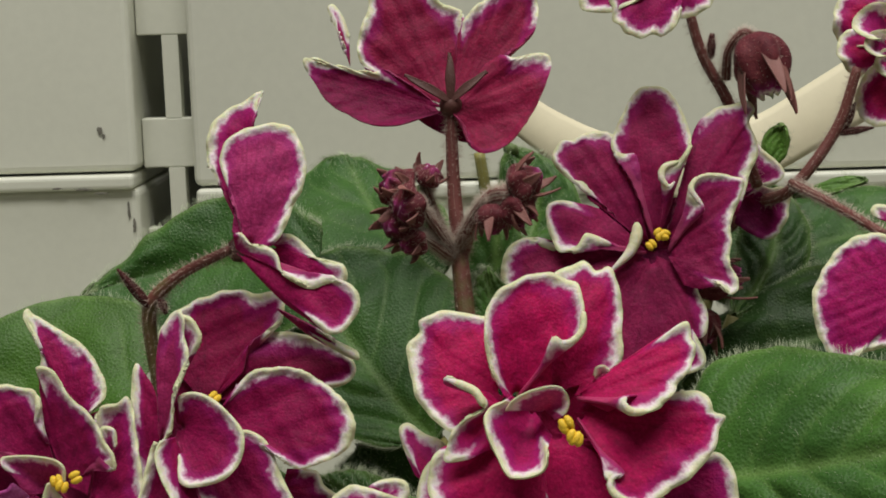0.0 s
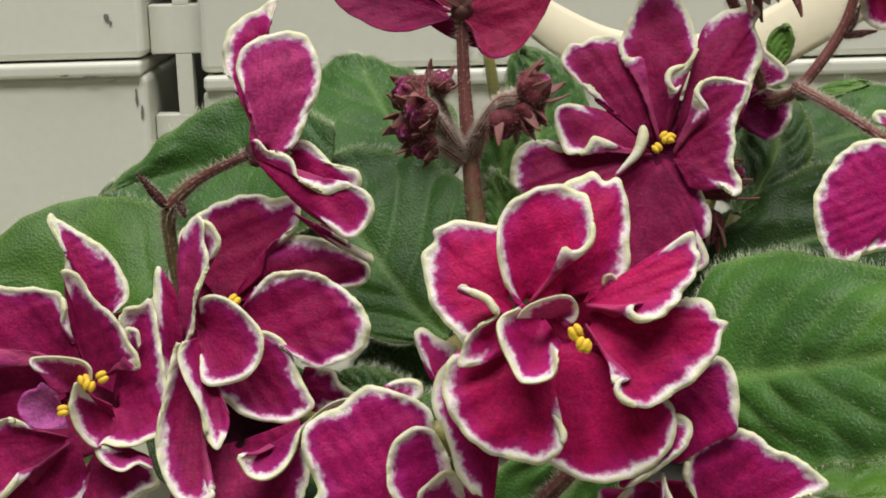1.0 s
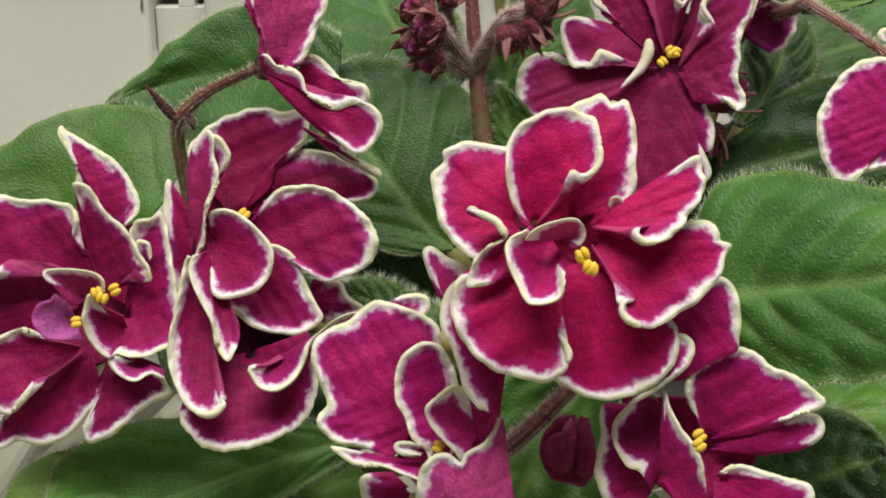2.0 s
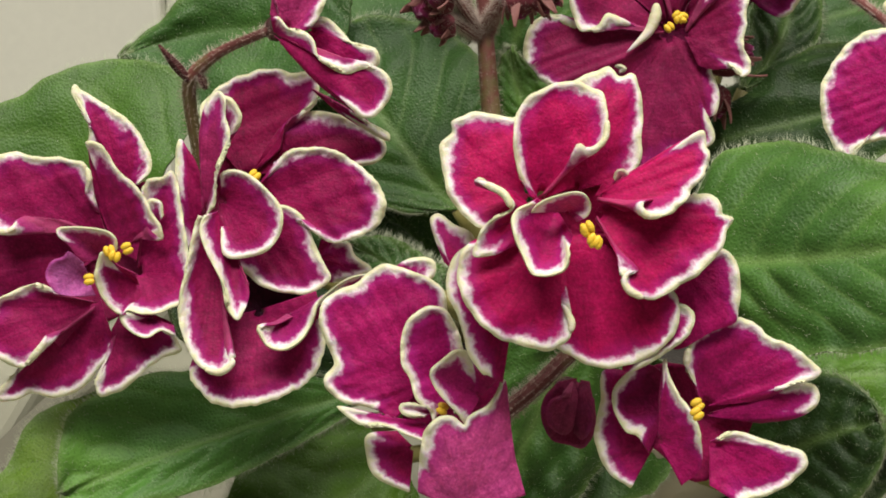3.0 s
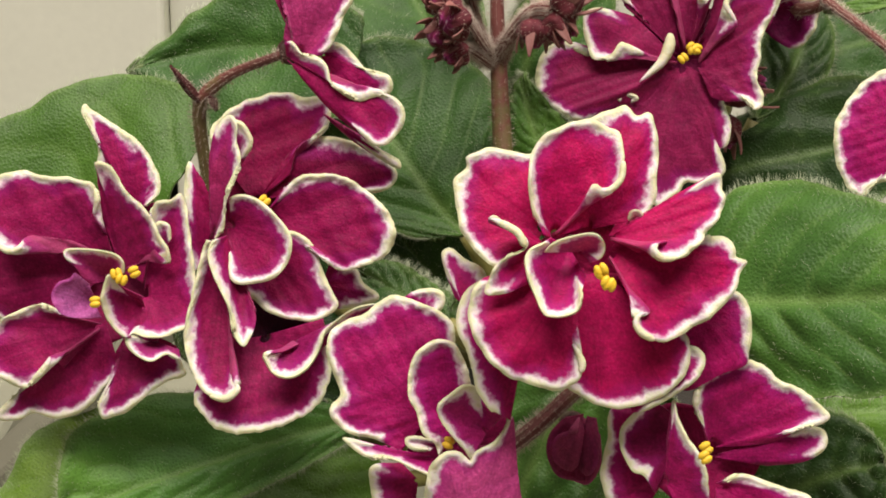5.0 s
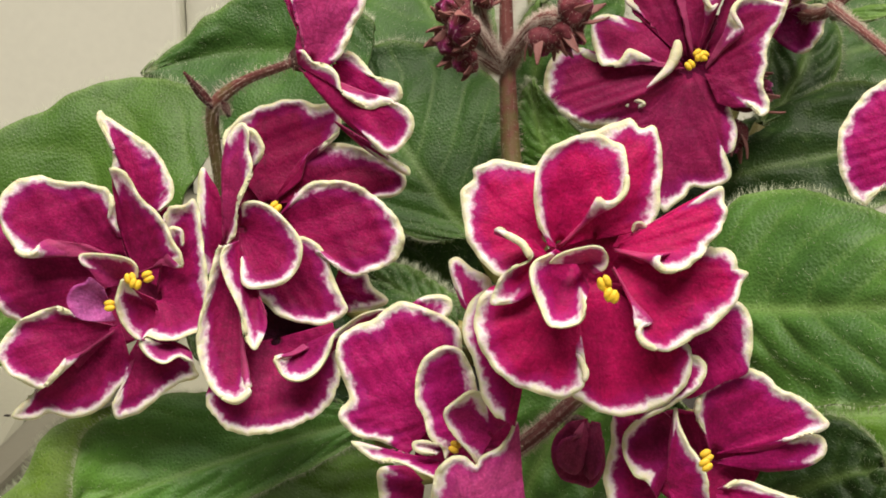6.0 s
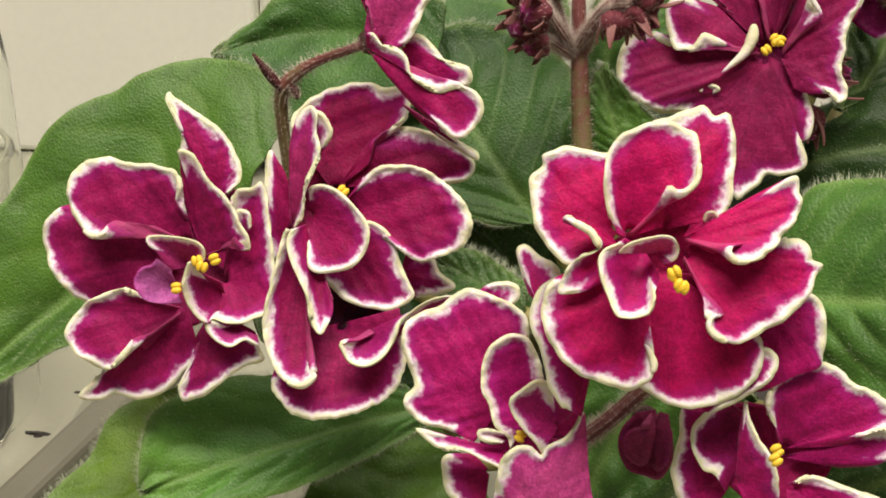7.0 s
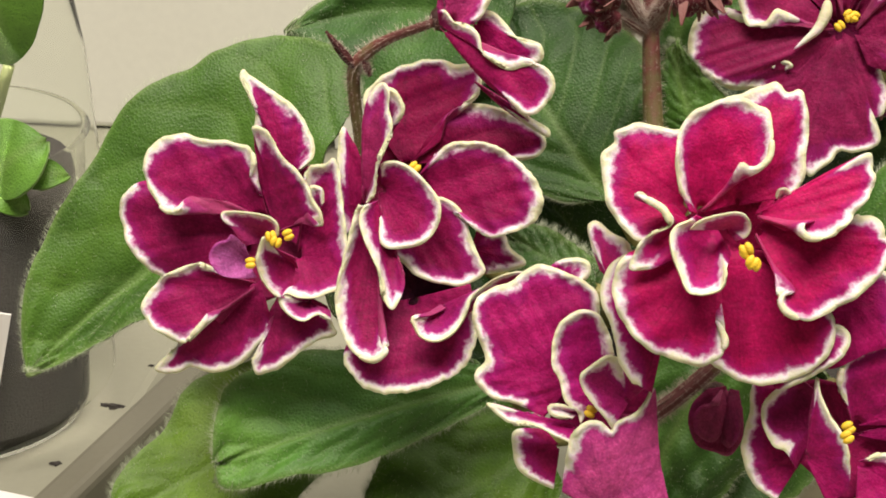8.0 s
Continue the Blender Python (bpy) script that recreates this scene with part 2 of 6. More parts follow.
def shell(top, thick):
    """A closed thin shell from a grid of points (ns, nt, 3). Returns vertices, faces and the grid's normals."""
    ns, nt, _ = top.shape
    ds, dt = np.gradient(top, axis=0), np.gradient(top, axis=1)
    n = np.cross(dt, ds)
    n /= np.maximum(np.linalg.norm(n, axis=-1, keepdims=True), 1e-9)
    low = top - n * thick[..., None]
    verts = np.concatenate([top.reshape(-1, 3), low.reshape(-1, 3)])
    k = ns * nt
    faces = [tuple(f) for f in sheet_faces(ns, nt, 0)] + [tuple(f[::-1]) for f in sheet_faces(ns, nt, k)]
    border = [i * nt for i in range(ns)] + [(ns - 1) * nt + j for j in range(1, nt)]
    border += [i * nt + nt - 1 for i in range(ns - 2, -1, -1)] + [j for j in range(nt - 2, -1, -1)]
    faces += [(a, b, b + k, a + k) for a, b in zip(border, border[1:])]
    return verts, faces, n


def smooth01(a, b, x):
    x = np.clip((x - a) / (b - a), 0, 1)
    return x * x * (3 - 2 * x)


def wave(rng, x, n=3, f0=1.0):
    """A smooth random wave along x."""
    return sum(rng.normal() / (k + 1) * np.sin((k + 1) * f0 * x + rng.uniform(0, 6.3)) for k in range(n))


def blade(b, mid, tip, normal, half, fold, rng, ruffle, ns, nt, frill=0.0):
    """A curved petal or leaf surface: points (ns, nt, 3), s and t grids, half widths."""
    s = (1 - np.cos(np.pi * np.linspace(0, 1, ns))) / 2
    s = 0.004 + 0.994 * s
    t = np.sin(np.pi / 2 * np.linspace(-1, 1, nt))
    S, T = np.meshgrid(s, t, indexing="ij")
    c = 2 * mid - (b + tip) / 2
    spine = ((1 - s) ** 2)[:, None] * b + (2 * s * (1 - s))[:, None] * c + (s**2)[:, None] * tip
    along = np.gradient(spine, axis=0)
    along /= np.linalg.norm(along, axis=1, keepdims=True)
    side = np.cross(along, normal)
    side /= np.linalg.norm(side, axis=1, keepdims=True)
    n = np.cross(side, along)
    h = half(s)
    h = np.where(T < 0, h[0][:, None], h[1][:, None]) if isinstance(h, tuple) else h[:, None] * np.ones_like(T)
    wl, wr = wave(rng, s * 9, 4), wave(rng, s * 9, 4)
    h = h * (1 + 0.022 * np.where(T < 0, wl[:, None], wr[:, None]) * np.abs(T))
    fl, fr = wave(rng, s * 38, 3, 0.8), wave(rng, s * 38, 3, 0.8)
    h = h * (1 + frill * np.where(T < 0, fl[:, None], fr[:, None]) * np.abs(T) ** 3)
    ang = np.radians(np.where(T < 0, fold[0], fold[1])) * smooth01(0.25, 1.0, np.abs(T)) * smooth01(0.15, 0.5, S)
    dT = np.diff(t)
    ax, az = np.cos(ang), np.sin(ang) * np.sign(T)
    m = nt // 2
    x, z = np.zeros_like(T), np.zeros_like(T)
    for j in range(m + 1, nt):
        x[:, j] = x[:, j - 1] + dT[j - 1] * (ax[:, j] + ax[:, j - 1]) / 2
        z[:, j] = z[:, j - 1] + dT[j - 1] * (az[:, j] + az[:, j - 1]) / 2
    for j in range(m - 1, -1, -1):
        x[:, j] = x[:, j + 1] - dT[j] * (ax[:, j] + ax[:, j + 1]) / 2
        z[:, j] = z[:, j + 1] - dT[j] * (az[:, j] + az[:, j + 1]) / 2
    x, z = x * h, z * h
    big = h.max()
    freq = rng.uniform(8, 13)
    ruff = np.where(T < 0, np.sin(freq * S + rng.uniform(0, 6)), np.sin(freq * S + rng.uniform(0, 6)))
    z = z + ruffle * big * (np.abs(T) ** 3 * ruff * smooth01(0.1, 0.5, S) + smooth01(0.6, 1.0, S) * 0.8 * np.sin(4 * T + rng.uniform(0, 6)))
    pts = spine[:, None] + x[..., None] * side[:, None] + z[..., None] * n[:, None]
    return pts, S, T, h


def hairs(rng, roots, ways, length, width):
    """Many tapered three-sided hairs, as vertex and face arrays."""
    roots, ways = np.asarray(roots, float), np.asarray(ways, float)
    ways = ways + rng.normal(0, 0.3, ways.shape)
    ways /= np.linalg.norm(ways, axis=1, keepdims=True)
    a = np.cross(ways, rng.normal(size=ways.shape))
    a /= np.linalg.norm(a, axis=1, keepdims=True)
    b = np.cross(ways, a)
    size = length * rng.uniform(0.5, 1.2, (len(roots), 1))
    ring = [roots + width * (np.cos(q) * a + np.sin(q) * b) for q in (0, 2.1, 4.2)]
    verts = np.stack([*ring, roots + ways * size], 1).reshape(-1, 3)
    k = np.arange(len(roots)) * 4
    faces = [f for i in k.tolist() for f in ((i, i + 1, i + 3), (i + 1, i + 2, i + 3), (i + 2, i, i + 3))]
    return verts, faces


# ---- the violet ----
plant = tagged(new("african_violet"), "flowering violet with crimson cream-edged blossoms and hairy leaves in a pot", "plant")
ORIGIN = Vector((0.010, 0.075, 0.75))
plant.location = ORIGIN
# the way that the blossoms turn: to the right, up, and out
FACE = np.array((pose(0, 0, 0, 90 - 21.36, 0, 1.45) @ pose(0, 0, 0, 0, 0, 0.22)).to_3x3())
count = [0]


def seeded():
    count[0] += 1
    return np.random.default_rng(count[0] * 7 + 3)


def violet_bloom(centre, label):
    """A blossom: its green-brown calyx cup, which carries the petals and anthers."""
    rng = seeded()
    q = np.linspace(0, 2 * np.pi, 13)[:-1]
    verts, rings = [], [(-10.0, 0.9), (-8.5, 1.5), (-7.0, 2.3), (-6.5, 1.6), (-6.4, 0.2)]
    for w, r in rings:
        verts += [(r * math.cos(a), r * math.sin(a), w) for a in q]
    faces = [(k * 12 + j, k * 12 + (j + 1) % 12, k * 12 + 12 + (j + 1) % 12, k * 12 + 12 + j) for k in range(len(rings) - 1) for j in range(12)]
    verts = np.array(verts) @ FACE.T * 0.001
    return mesh_part("blossom", verts, faces, CALYX, plant, label, at=Vector(centre) - ORIGIN)


def petal(bloom, b, tip, width, bulge=0.08, roll=0.0, fold=(0, 0), ruffle=0.5, tone=(1, 1, 1), fan=None, reach=None, rim=1.0):
    """One petal in the blossom's own axes, in millimetres: a fan that spreads from its base b to a rounded, frilled outline.
    fan: the angles of its two sides from its axis, reach: how far it goes between them; else an even lobe of that width.
    rim: above 1 for a narrower cream edge."""
    rng = seeded()
    b, tip = np.array(b, float), np.array(tip, float)
    length = np.linalg.norm(tip - b)
    d = (tip - b) / length
    n = np.array((0, 0, 1.0)) - d[2] * d
    n /= np.linalg.norm(n)
    side = np.cross(d, n)
    a = math.radians(roll)
    side, n = side * math.cos(a) - n * math.sin(a), n * math.cos(a) + side * math.sin(a)
    flat = math.hypot(tip[0] - b[0], tip[1] - b[1]) if not roll else length
    # the outline, by angle
    na, nr = 45, 18
    if fan:
        phi = np.radians(np.linspace(fan[0], fan[1], na))
        fine = np.interp(np.linspace(0, 1, na), np.linspace(0, 1, len(reach)), reach)
        pad = np.pad(fine, 3, mode="reflect", reflect_type="odd")
        out = np.convolve(pad, np.array((1, 3, 5, 6, 5, 3, 1)) / 24, "valid")
    else:
        # an ellipse round the outer part, seen from the base
        c, ax, ay = flat * 0.60, flat * 0.40, width / 2
        most = math.atan2(ay, math.sqrt(max(c * c - ax * ax, 0.1))) * 0.97
        phi = np.linspace(-most, most, na)
        ux, uy = np.cos(phi) / ax, np.sin(phi) / ay
        qa, qb, qc = ux**2 + uy**2, -2 * np.cos(phi) * c / ax**2, c * c / ax**2 - 1
        out = (-qb + np.sqrt(np.maximum(qb**2 - 4 * qa * qc, 0))) / (2 * qa)
    ends = smooth01(0, 0.12, np.linspace(0, 1, na)) * smooth01(0, 0.12, np.linspace(1, 0, na))
    arc = np.linspace(0, 1, na) * (phi[-1] - phi[0]) * out.mean()
    out = out + (0.22 * wave(rng, arc * 0.7, 3) + 0.10 * wave(rng, arc * 2.2, 3)) * ends * min(1, (width / 14) ** 1.5)
    u = np.linspace(0.03, 1, nr)
    rho = 1 - (1 - u) ** 1.7
    R, PHI = np.meshgrid(rho, phi, indexing="ij")
    foot = 0.20 * width * np.linspace(-1, 1, na) * (1 - R) ** 1.3
    x, y = R * out * np.cos(PHI), R * out * np.sin(PHI) + foot
    ox, oy = out * np.cos(phi), out * np.sin(phi)
    dist = np.sqrt(((x[..., None] - ox) ** 2 + (y[..., None] - oy) ** 2).min(-1))
    s = np.clip(x / max(flat, 0.1), 0, 1.2)
    T = y / max(np.abs(oy).max(), 0.5)
    spread_l, spread_r = (math.tan(math.radians(min(70, q))) for q in fold)
    z = 4 * bulge * length * s * (1 - s)
    z = z + np.where(y < 0, spread_l, spread_r) * np.abs(oy).max() * 0.42 * smooth01(0.2, 1.0, np.abs(T)) ** 1.4 * smooth01(0.1, 0.5, s)
    lip = np.exp(-((dist / 2.2) ** 2)) * smooth01(0.25, 0.6, R)
    q = np.linspace(0, 1, na)
    z = z + ruffle * lip * (wave(rng, arc * 0.45, 3) + 0.5 * wave(rng, arc * 1.2, 2)) * min(1, width / 10)
    # ends of the rim curl up; the rim itself is a thick roll
    curl = np.exp(-((q / 0.07) ** 2)) + np.exp(-(((1 - q) / 0.07) ** 2))
    z = z + 0.9 * lip * curl
    z = z + 0.32 * np.exp(-(((dist - 0.55) / 0.55) ** 2)) * smooth01(0.3, 0.6, R)
    # soft folds running out from the base
    z = z + 0.30 * wave(rng, q * 9, 3) * smooth01(0.1, 0.6, R) * min(1, width / 12)
    z = z + 0.12 * wave(rng, x * 0.9 + y * 0.5, 2) + 0.10 * wave(rng, y * 1.3 - x * 0.4, 2)
    # the sides dip under their neighbours near the foot
    z = z - 1.6 * smooth01(0.55, 1.0, np.abs(2 * q - 1)) * (1 - smooth01(0.40, 0.75, R))
    pts = b + (x / flat)[..., None] * (tip - b) + y[..., None] * side + z[..., None] * n
    thick = 0.25 + 0.15 * np.exp(-dist)
    verts, faces, _ = shell(pts, thick)
    verts = verts @ FACE.T * 0.001
    k = x.size
    run = np.stack([R * 1.6, PHI * 9, np.full_like(R, rng.uniform(0, 50))], -1).reshape(-1, 3)
    dist = dist * rim
    attrs = {"rim": np.r_[dist.ravel(), dist.ravel()], "under": np.r_[np.zeros(k), np.ones(k)], "run": np.r_[run, run]}
    v = rng.uniform(0.93, 1.07)
    base = (0.43 * tone[0] * v, 0.0042 * tone[1] * v, 0.094 * tone[2] * v)
    return mesh_part("petal", verts, faces, PETAL, bloom, "", attrs, base)


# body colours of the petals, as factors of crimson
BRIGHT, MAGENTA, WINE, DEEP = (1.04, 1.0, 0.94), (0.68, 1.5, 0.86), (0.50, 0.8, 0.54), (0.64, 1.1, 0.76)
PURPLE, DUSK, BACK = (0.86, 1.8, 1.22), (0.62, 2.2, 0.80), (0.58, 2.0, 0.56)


def lobe(bloom, foot, edge, tone=(1, 1, 1), bulge=0.06):
    """One petal in the blossom's own axes, in millimetres: a soft sheet that spreads from its foot to a curved edge.
    The edge may hook back over the sheet; a fourth number below 1 fades the cream rim there."""
    rng = seeded()
    foot = np.array(foot, float)
    e = np.array([(*q, 1.0)[:4] for q in edge], float)
    if np.sum(e[:, 0] * np.roll(e[:, 1], -1) - np.roll(e[:, 0], -1) * e[:, 1]) > 0:
        e = e[::-1]
    q = np.concatenate([[2 * e[0] - e[1]], e, [2 * e[-1] - e[-2]]])
    line = []
    for k in range(len(e) - 1):
        a0, a1, a2, a3 = q[k : k + 4]
        for u in np.linspace(0, 1, 8, endpoint=k == len(e) - 2):
            line.append(0.5 * (2 * a1 + (a2 - a0) * u + (2 * a0 - 5 * a1 + 4 * a2 - a3) * u**2 + (3 * a1 - a0 - 3 * a2 + a3) * u**3))
    line = np.array(line)
    step = np.r_[0, np.cumsum(np.linalg.norm(np.diff(line[:, :3], axis=0), axis=1))]
    na = int(np.clip(step[-1] / 0.42, 28, 150))
    arc = np.linspace(0, step[-1], na)
    line = np.stack([np.interp(arc, step, line[:, k]) for k in range(4)], -1)
    rim, mark = line[:, :3], np.clip(line[:, 3], 0, 1)
    size = min(1, step[-1] / 40)
    # fine crimping of the edge, in its plane and across it
    out = rim - foot
    reach = np.linalg.norm(out, axis=1)
    crimp = 0.055 * wave(rng, arc * 1.9, 3, 0.9) + 0.09 * wave(rng, arc * 0.8, 2)
    rim = rim + out / np.maximum(reach, 0.5)[:, None] * (crimp * size * mark)[:, None]
    frill = size * (0.26 * wave(rng, arc * 0.5, 3) + 0.06 * wave(rng, arc * 1.6, 2)) * (0.3 + 0.7 * mark)
    nr = 24
    rho = 1 - (1 - np.linspace(0.04, 1, nr)) ** 1.9
    R = rho[:, None] * np.ones(na)
    # the height of the edge is felt softly inside, in full only at the rim
    pad = np.pad(rim[:, 2], 24, mode="edge")
    soft = np.convolve(pad, np.hanning(49) / np.hanning(49).sum(), "valid")
    wide = np.hanning(33) / np.hanning(33).sum()
    calm = np.stack([np.convolve(np.pad(rim[:, k], 16, mode="reflect", reflect_type="odd"), wide, "valid") for k in (0, 1)], -1)
    near = smooth01(0.5, 0.97, R)[..., None]
    pts = foot + R[..., None] * (rim - foot)
    pts[..., :2] = foot[:2] + R[..., None] * (calm * (1 - near) + rim[:, :2] * near - foot[:2])
    near = smooth01(0.45, 1.0, R) ** 1.5
    pts[..., 2] = foot[2] + R * (soft * (1 - near) + rim[:, 2] * near - foot[2]) + frill * R**5
    rim = pts[-1].copy()
    # distance to the near stretch of edge
    d = np.full(R.shape, 99.0)
    for k in range(-9, 10):
        j = np.clip(np.arange(na) + k, 0, na - 1)
        d = np.minimum(d, np.linalg.norm(pts - rim[j], axis=-1))
    spread = step[-1] / na * np.arange(na)
    fold = wave(rng, spread * 0.16, 2) * 0.22 + wave(rng, spread * 0.6, 2) * 0.035
    z = bulge * 4 * reach * R * (1 - R) + size * fold * smooth01(0.08, 0.55, R) * smooth01(0, 1.6, d)
    x, y = pts[..., 0], pts[..., 1]
    z = z + size * (0.10 * wave(rng, x * 0.8 + y * 0.5, 3) + 0.10 * wave(rng, y * 1.1 - x * 0.4, 3)) * smooth01(0.1, 0.4, R)
    # the rim swells into a thick pale roll
    z = z + 0.42 * mark * np.exp(-(((d - 0.55) / 0.5) ** 2)) * smooth01(0.3, 0.6, R)
    pts[..., 2] += z
    verts, faces, _ = shell(pts, 0.25 + 0.22 * mark * np.exp(-d / 0.7))
    width = np.clip(1.0 + 0.22 * wave(rng, arc * 0.35, 3), 0.65, 1.5)
    far = d / (0.96 * width) + (1 - mark) * 5.0
    phi = np.unwrap(np.arctan2(out[:, 1], out[:, 0]))
    run = np.stack([R * 1.6, phi * 9 + R * 0, np.full_like(R, rng.uniform(0, 50))], -1).reshape(-1, 3)
    k = R.size
    attrs = {"rim": np.r_[far.ravel(), far.ravel()], "under": np.r_[np.zeros(k), np.ones(k)], "run": np.r_[run, run]}
    v = rng.uniform(0.93, 1.07)
    return mesh_part("petal", verts @ FACE.T * 0.001, faces, PETAL, bloom, "", attrs, (0.43 * tone[0] * v, 0.0042 * tone[1] * v, 0.094 * tone[2] * v))



def anthers(bloom, at, many):
    """Yellow two-lobed pollen sacs on short filaments."""
    rng = seeded()
    for k in range(many):
        bm = bmesh.new()
        o = np.array(at) + np.array((rng.uniform(-1, 1) * 1.9 * (many > 1), rng.uniform(-1, 1) * 1.3 * (many > 1), rng.uniform(0, 0.8)))
        turn = rng.uniform(0, 180)
        for q in (-0.55, 0.55):
            m = pose(*o, 0, rng.uniform(-30, 30), turn) @ pose(q * 0.78, 0, 0) @ Matrix.Diagonal((0.58, 0.95, 0.55, 1))
            bmesh.ops.create_uvsphere(bm, u_segments=10, v_segments=7, radius=1.0, matrix=m)
        bmesh.ops.create_cone(bm, segments=6, radius1=0.3, radius2=0.25, depth=2, matrix=pose(o[0], o[1], o[2] - 1.2))
        bmesh.ops.transform(bm, matrix=Matrix(FACE.tolist()).to_4x4() @ Matrix.Scale(0.001, 4), verts=bm.verts)
        part("anther", bm, POLLEN, bloom, smooth=True)


def throat(bloom, at, radius, tone):
    """The joined foot of the petals: a shallow uneven bowl behind them."""
    rng = seeded()
    q, u = np.linspace(0, 2 * np.pi, 41), np.linspace(0.04, 1, 12)
    U, Q = np.meshgrid(u, q, indexing="ij")
    edge = radius * (1 + 0.10 * np.sin(3 * q + rng.uniform(0, 6)) + 0.06 * np.sin(5 * q + rng.uniform(0, 6)))
    pts = np.array(at) + np.stack([U * edge * np.cos(Q), -U * edge * np.sin(Q), 0.8 * U**2 - 0.8 + 0.2 * np.sin(9 * Q) * U], -1)
    verts, faces, _ = shell(pts, np.full(U.shape, 0.3))
    k = U.size
    run = np.stack([U * 1.5, np.sin(Q) * 9, Q * 0 + rng.uniform(0, 50)], -1).reshape(-1, 3)
    attrs = {"rim": np.full(2 * k, 9.0), "under": np.zeros(2 * k), "run": np.r_[run, run]}
    mesh_part("corolla", verts @ FACE.T * 0.001, faces, PETAL, bloom, "", attrs, (0.30 * tone[0], 0.0035 * tone[1], 0.06 * tone[2]))


def rolled_edge(bloom, points, radius=0.60):
    """A petal edge rolled into a thin cream curl that tapers off at both ends."""
    rng = seeded()
    p = np.array(points, float)
    m = len(p)
    radii = [radius * (0.72 + 0.42 * math.sin(math.pi * k / (m - 1)) - 0.5 * k / (m - 1)) * rng.uniform(0.85, 1.15) for k in range(m)]
    verts, faces, ring, line = tube(p, radii, 9, 9)
    m = len(ring)
    cap = np.ones(m)
    cap[:5], cap[-5:] = np.sqrt(1 - (1 - np.linspace(0.1, 1, 5)) ** 2), np.sqrt(1 - (1 - np.linspace(1, 0.1, 5)) ** 2)
    verts = (line[:, None] + (ring - line[:, None]) * cap[:, None, None]).reshape(-1, 3)
    k = len(verts)
    # cream outside, lilac-white towards the petal
    low = np.array([0.25 + 0.75 * (i / m) ** 2 for i in range(m) for _ in range(9)])
    run = np.stack([np.linspace(0, 6, k), np.linspace(0, 9, k), np.full(k, rng.uniform(0, 50))], -1)
    mesh_part("rolled_edge", verts @ FACE.T * 0.001, faces, PETAL, bloom, "", {"rim": low, "under": np.zeros(k), "run": run}, (0.3, 0.02, 0.14))


def calyx_foot(bloom):
    """The swollen foot of a calyx, where sepals and stalk meet behind the petals."""
    q = np.linspace(0, 2 * np.pi, 14, endpoint=False)
    rings = [(-2.5, 1.0), (-0.8, 1.9), (0.6, 2.0), (1.6, 1.5), (2.3, 0.9)]
    verts = np.array([(r * math.cos(a), r * math.sin(a) - 0.2, w) for w, r in rings for a in q])
    faces = [(k * 14 + j, k * 14 + (j + 1) % 14, k * 14 + 14 + (j + 1) % 14, k * 14 + 14 + j) for k in range(len(rings) - 1) for j in range(14)]
    faces += [tuple(range(14))[::-1], tuple(range(56, 70))]
    mesh_part("calyx", verts @ FACE.T * 0.001, faces, CALYX, bloom, "hairy brown foot of the calyx")


def sepal(bloom, b, tip, width):
    rng = seeded()
    b, tip = np.array(b, float), np.array(tip, float)
    n = np.array((0, 0, 1.0))
    pts, S, T, h = blade(b, (b + tip) / 2 + 0.08 * np.linalg.norm(tip - b) * n, tip, n, lambda s: width / 2 * np.sin(np.pi * np.clip(s * 0.8 + 0.2, 0, 1)) ** 0.9, (25, 25), rng, 0.05, 12, 7)
    verts, faces, _ = shell(pts, np.full(S.shape, 0.35))
    mesh_part("sepal", verts @ FACE.T * 0.001, faces, CALYX, bloom)


def tube(points, radii, sides=10, steps=10):
    """A bent tapered tube through points: vertices, faces, centres, tangents."""
    p = np.array(points, float)
    q = np.concatenate([[2 * p[0] - p[1]], p, [2 * p[-1] - p[-2]]])
    line, rad = [], []
    for k in range(len(p) - 1):
        for u in np.linspace(0, 1, steps, endpoint=k == len(p) - 2):
            a0, a1, a2, a3 = q[k : k + 4]
            line.append(0.5 * (2 * a1 + (a2 - a0) * u + (2 * a0 - 5 * a1 + 4 * a2 - a3) * u**2 + (3 * a1 - a0 - 3 * a2 + a3) * u**3))
            rad.append(radii[k] * (1 - u) + radii[k + 1] * u)
    line, rad = np.array(line), np.array(rad)
    tan = np.gradient(line, axis=0)
    tan /= np.linalg.norm(tan, axis=1, keepdims=True)
    a = np.cross(tan, (0.31, 0.9, 0.2))
    a /= np.linalg.norm(a, axis=1, keepdims=True)
    b = np.cross(tan, a)
    w = np.linspace(0, 2 * np.pi, sides, endpoint=False)
    ring = line[:, None] + rad[:, None, None] * (np.cos(w)[None, :, None] * a[:, None] + np.sin(w)[None, :, None] * b[:, None])
    m = len(line)
    faces = [(i * sides + j, i * sides + (j + 1) % sides, (i + 1) * sides + (j + 1) % sides, (i + 1) * sides + j) for i in range(m - 1) for j in range(sides)]
    faces += [tuple(range(sides))[::-1], tuple(range((m - 1) * sides, m * sides))]
    return ring.reshape(-1, 3), faces, ring, line


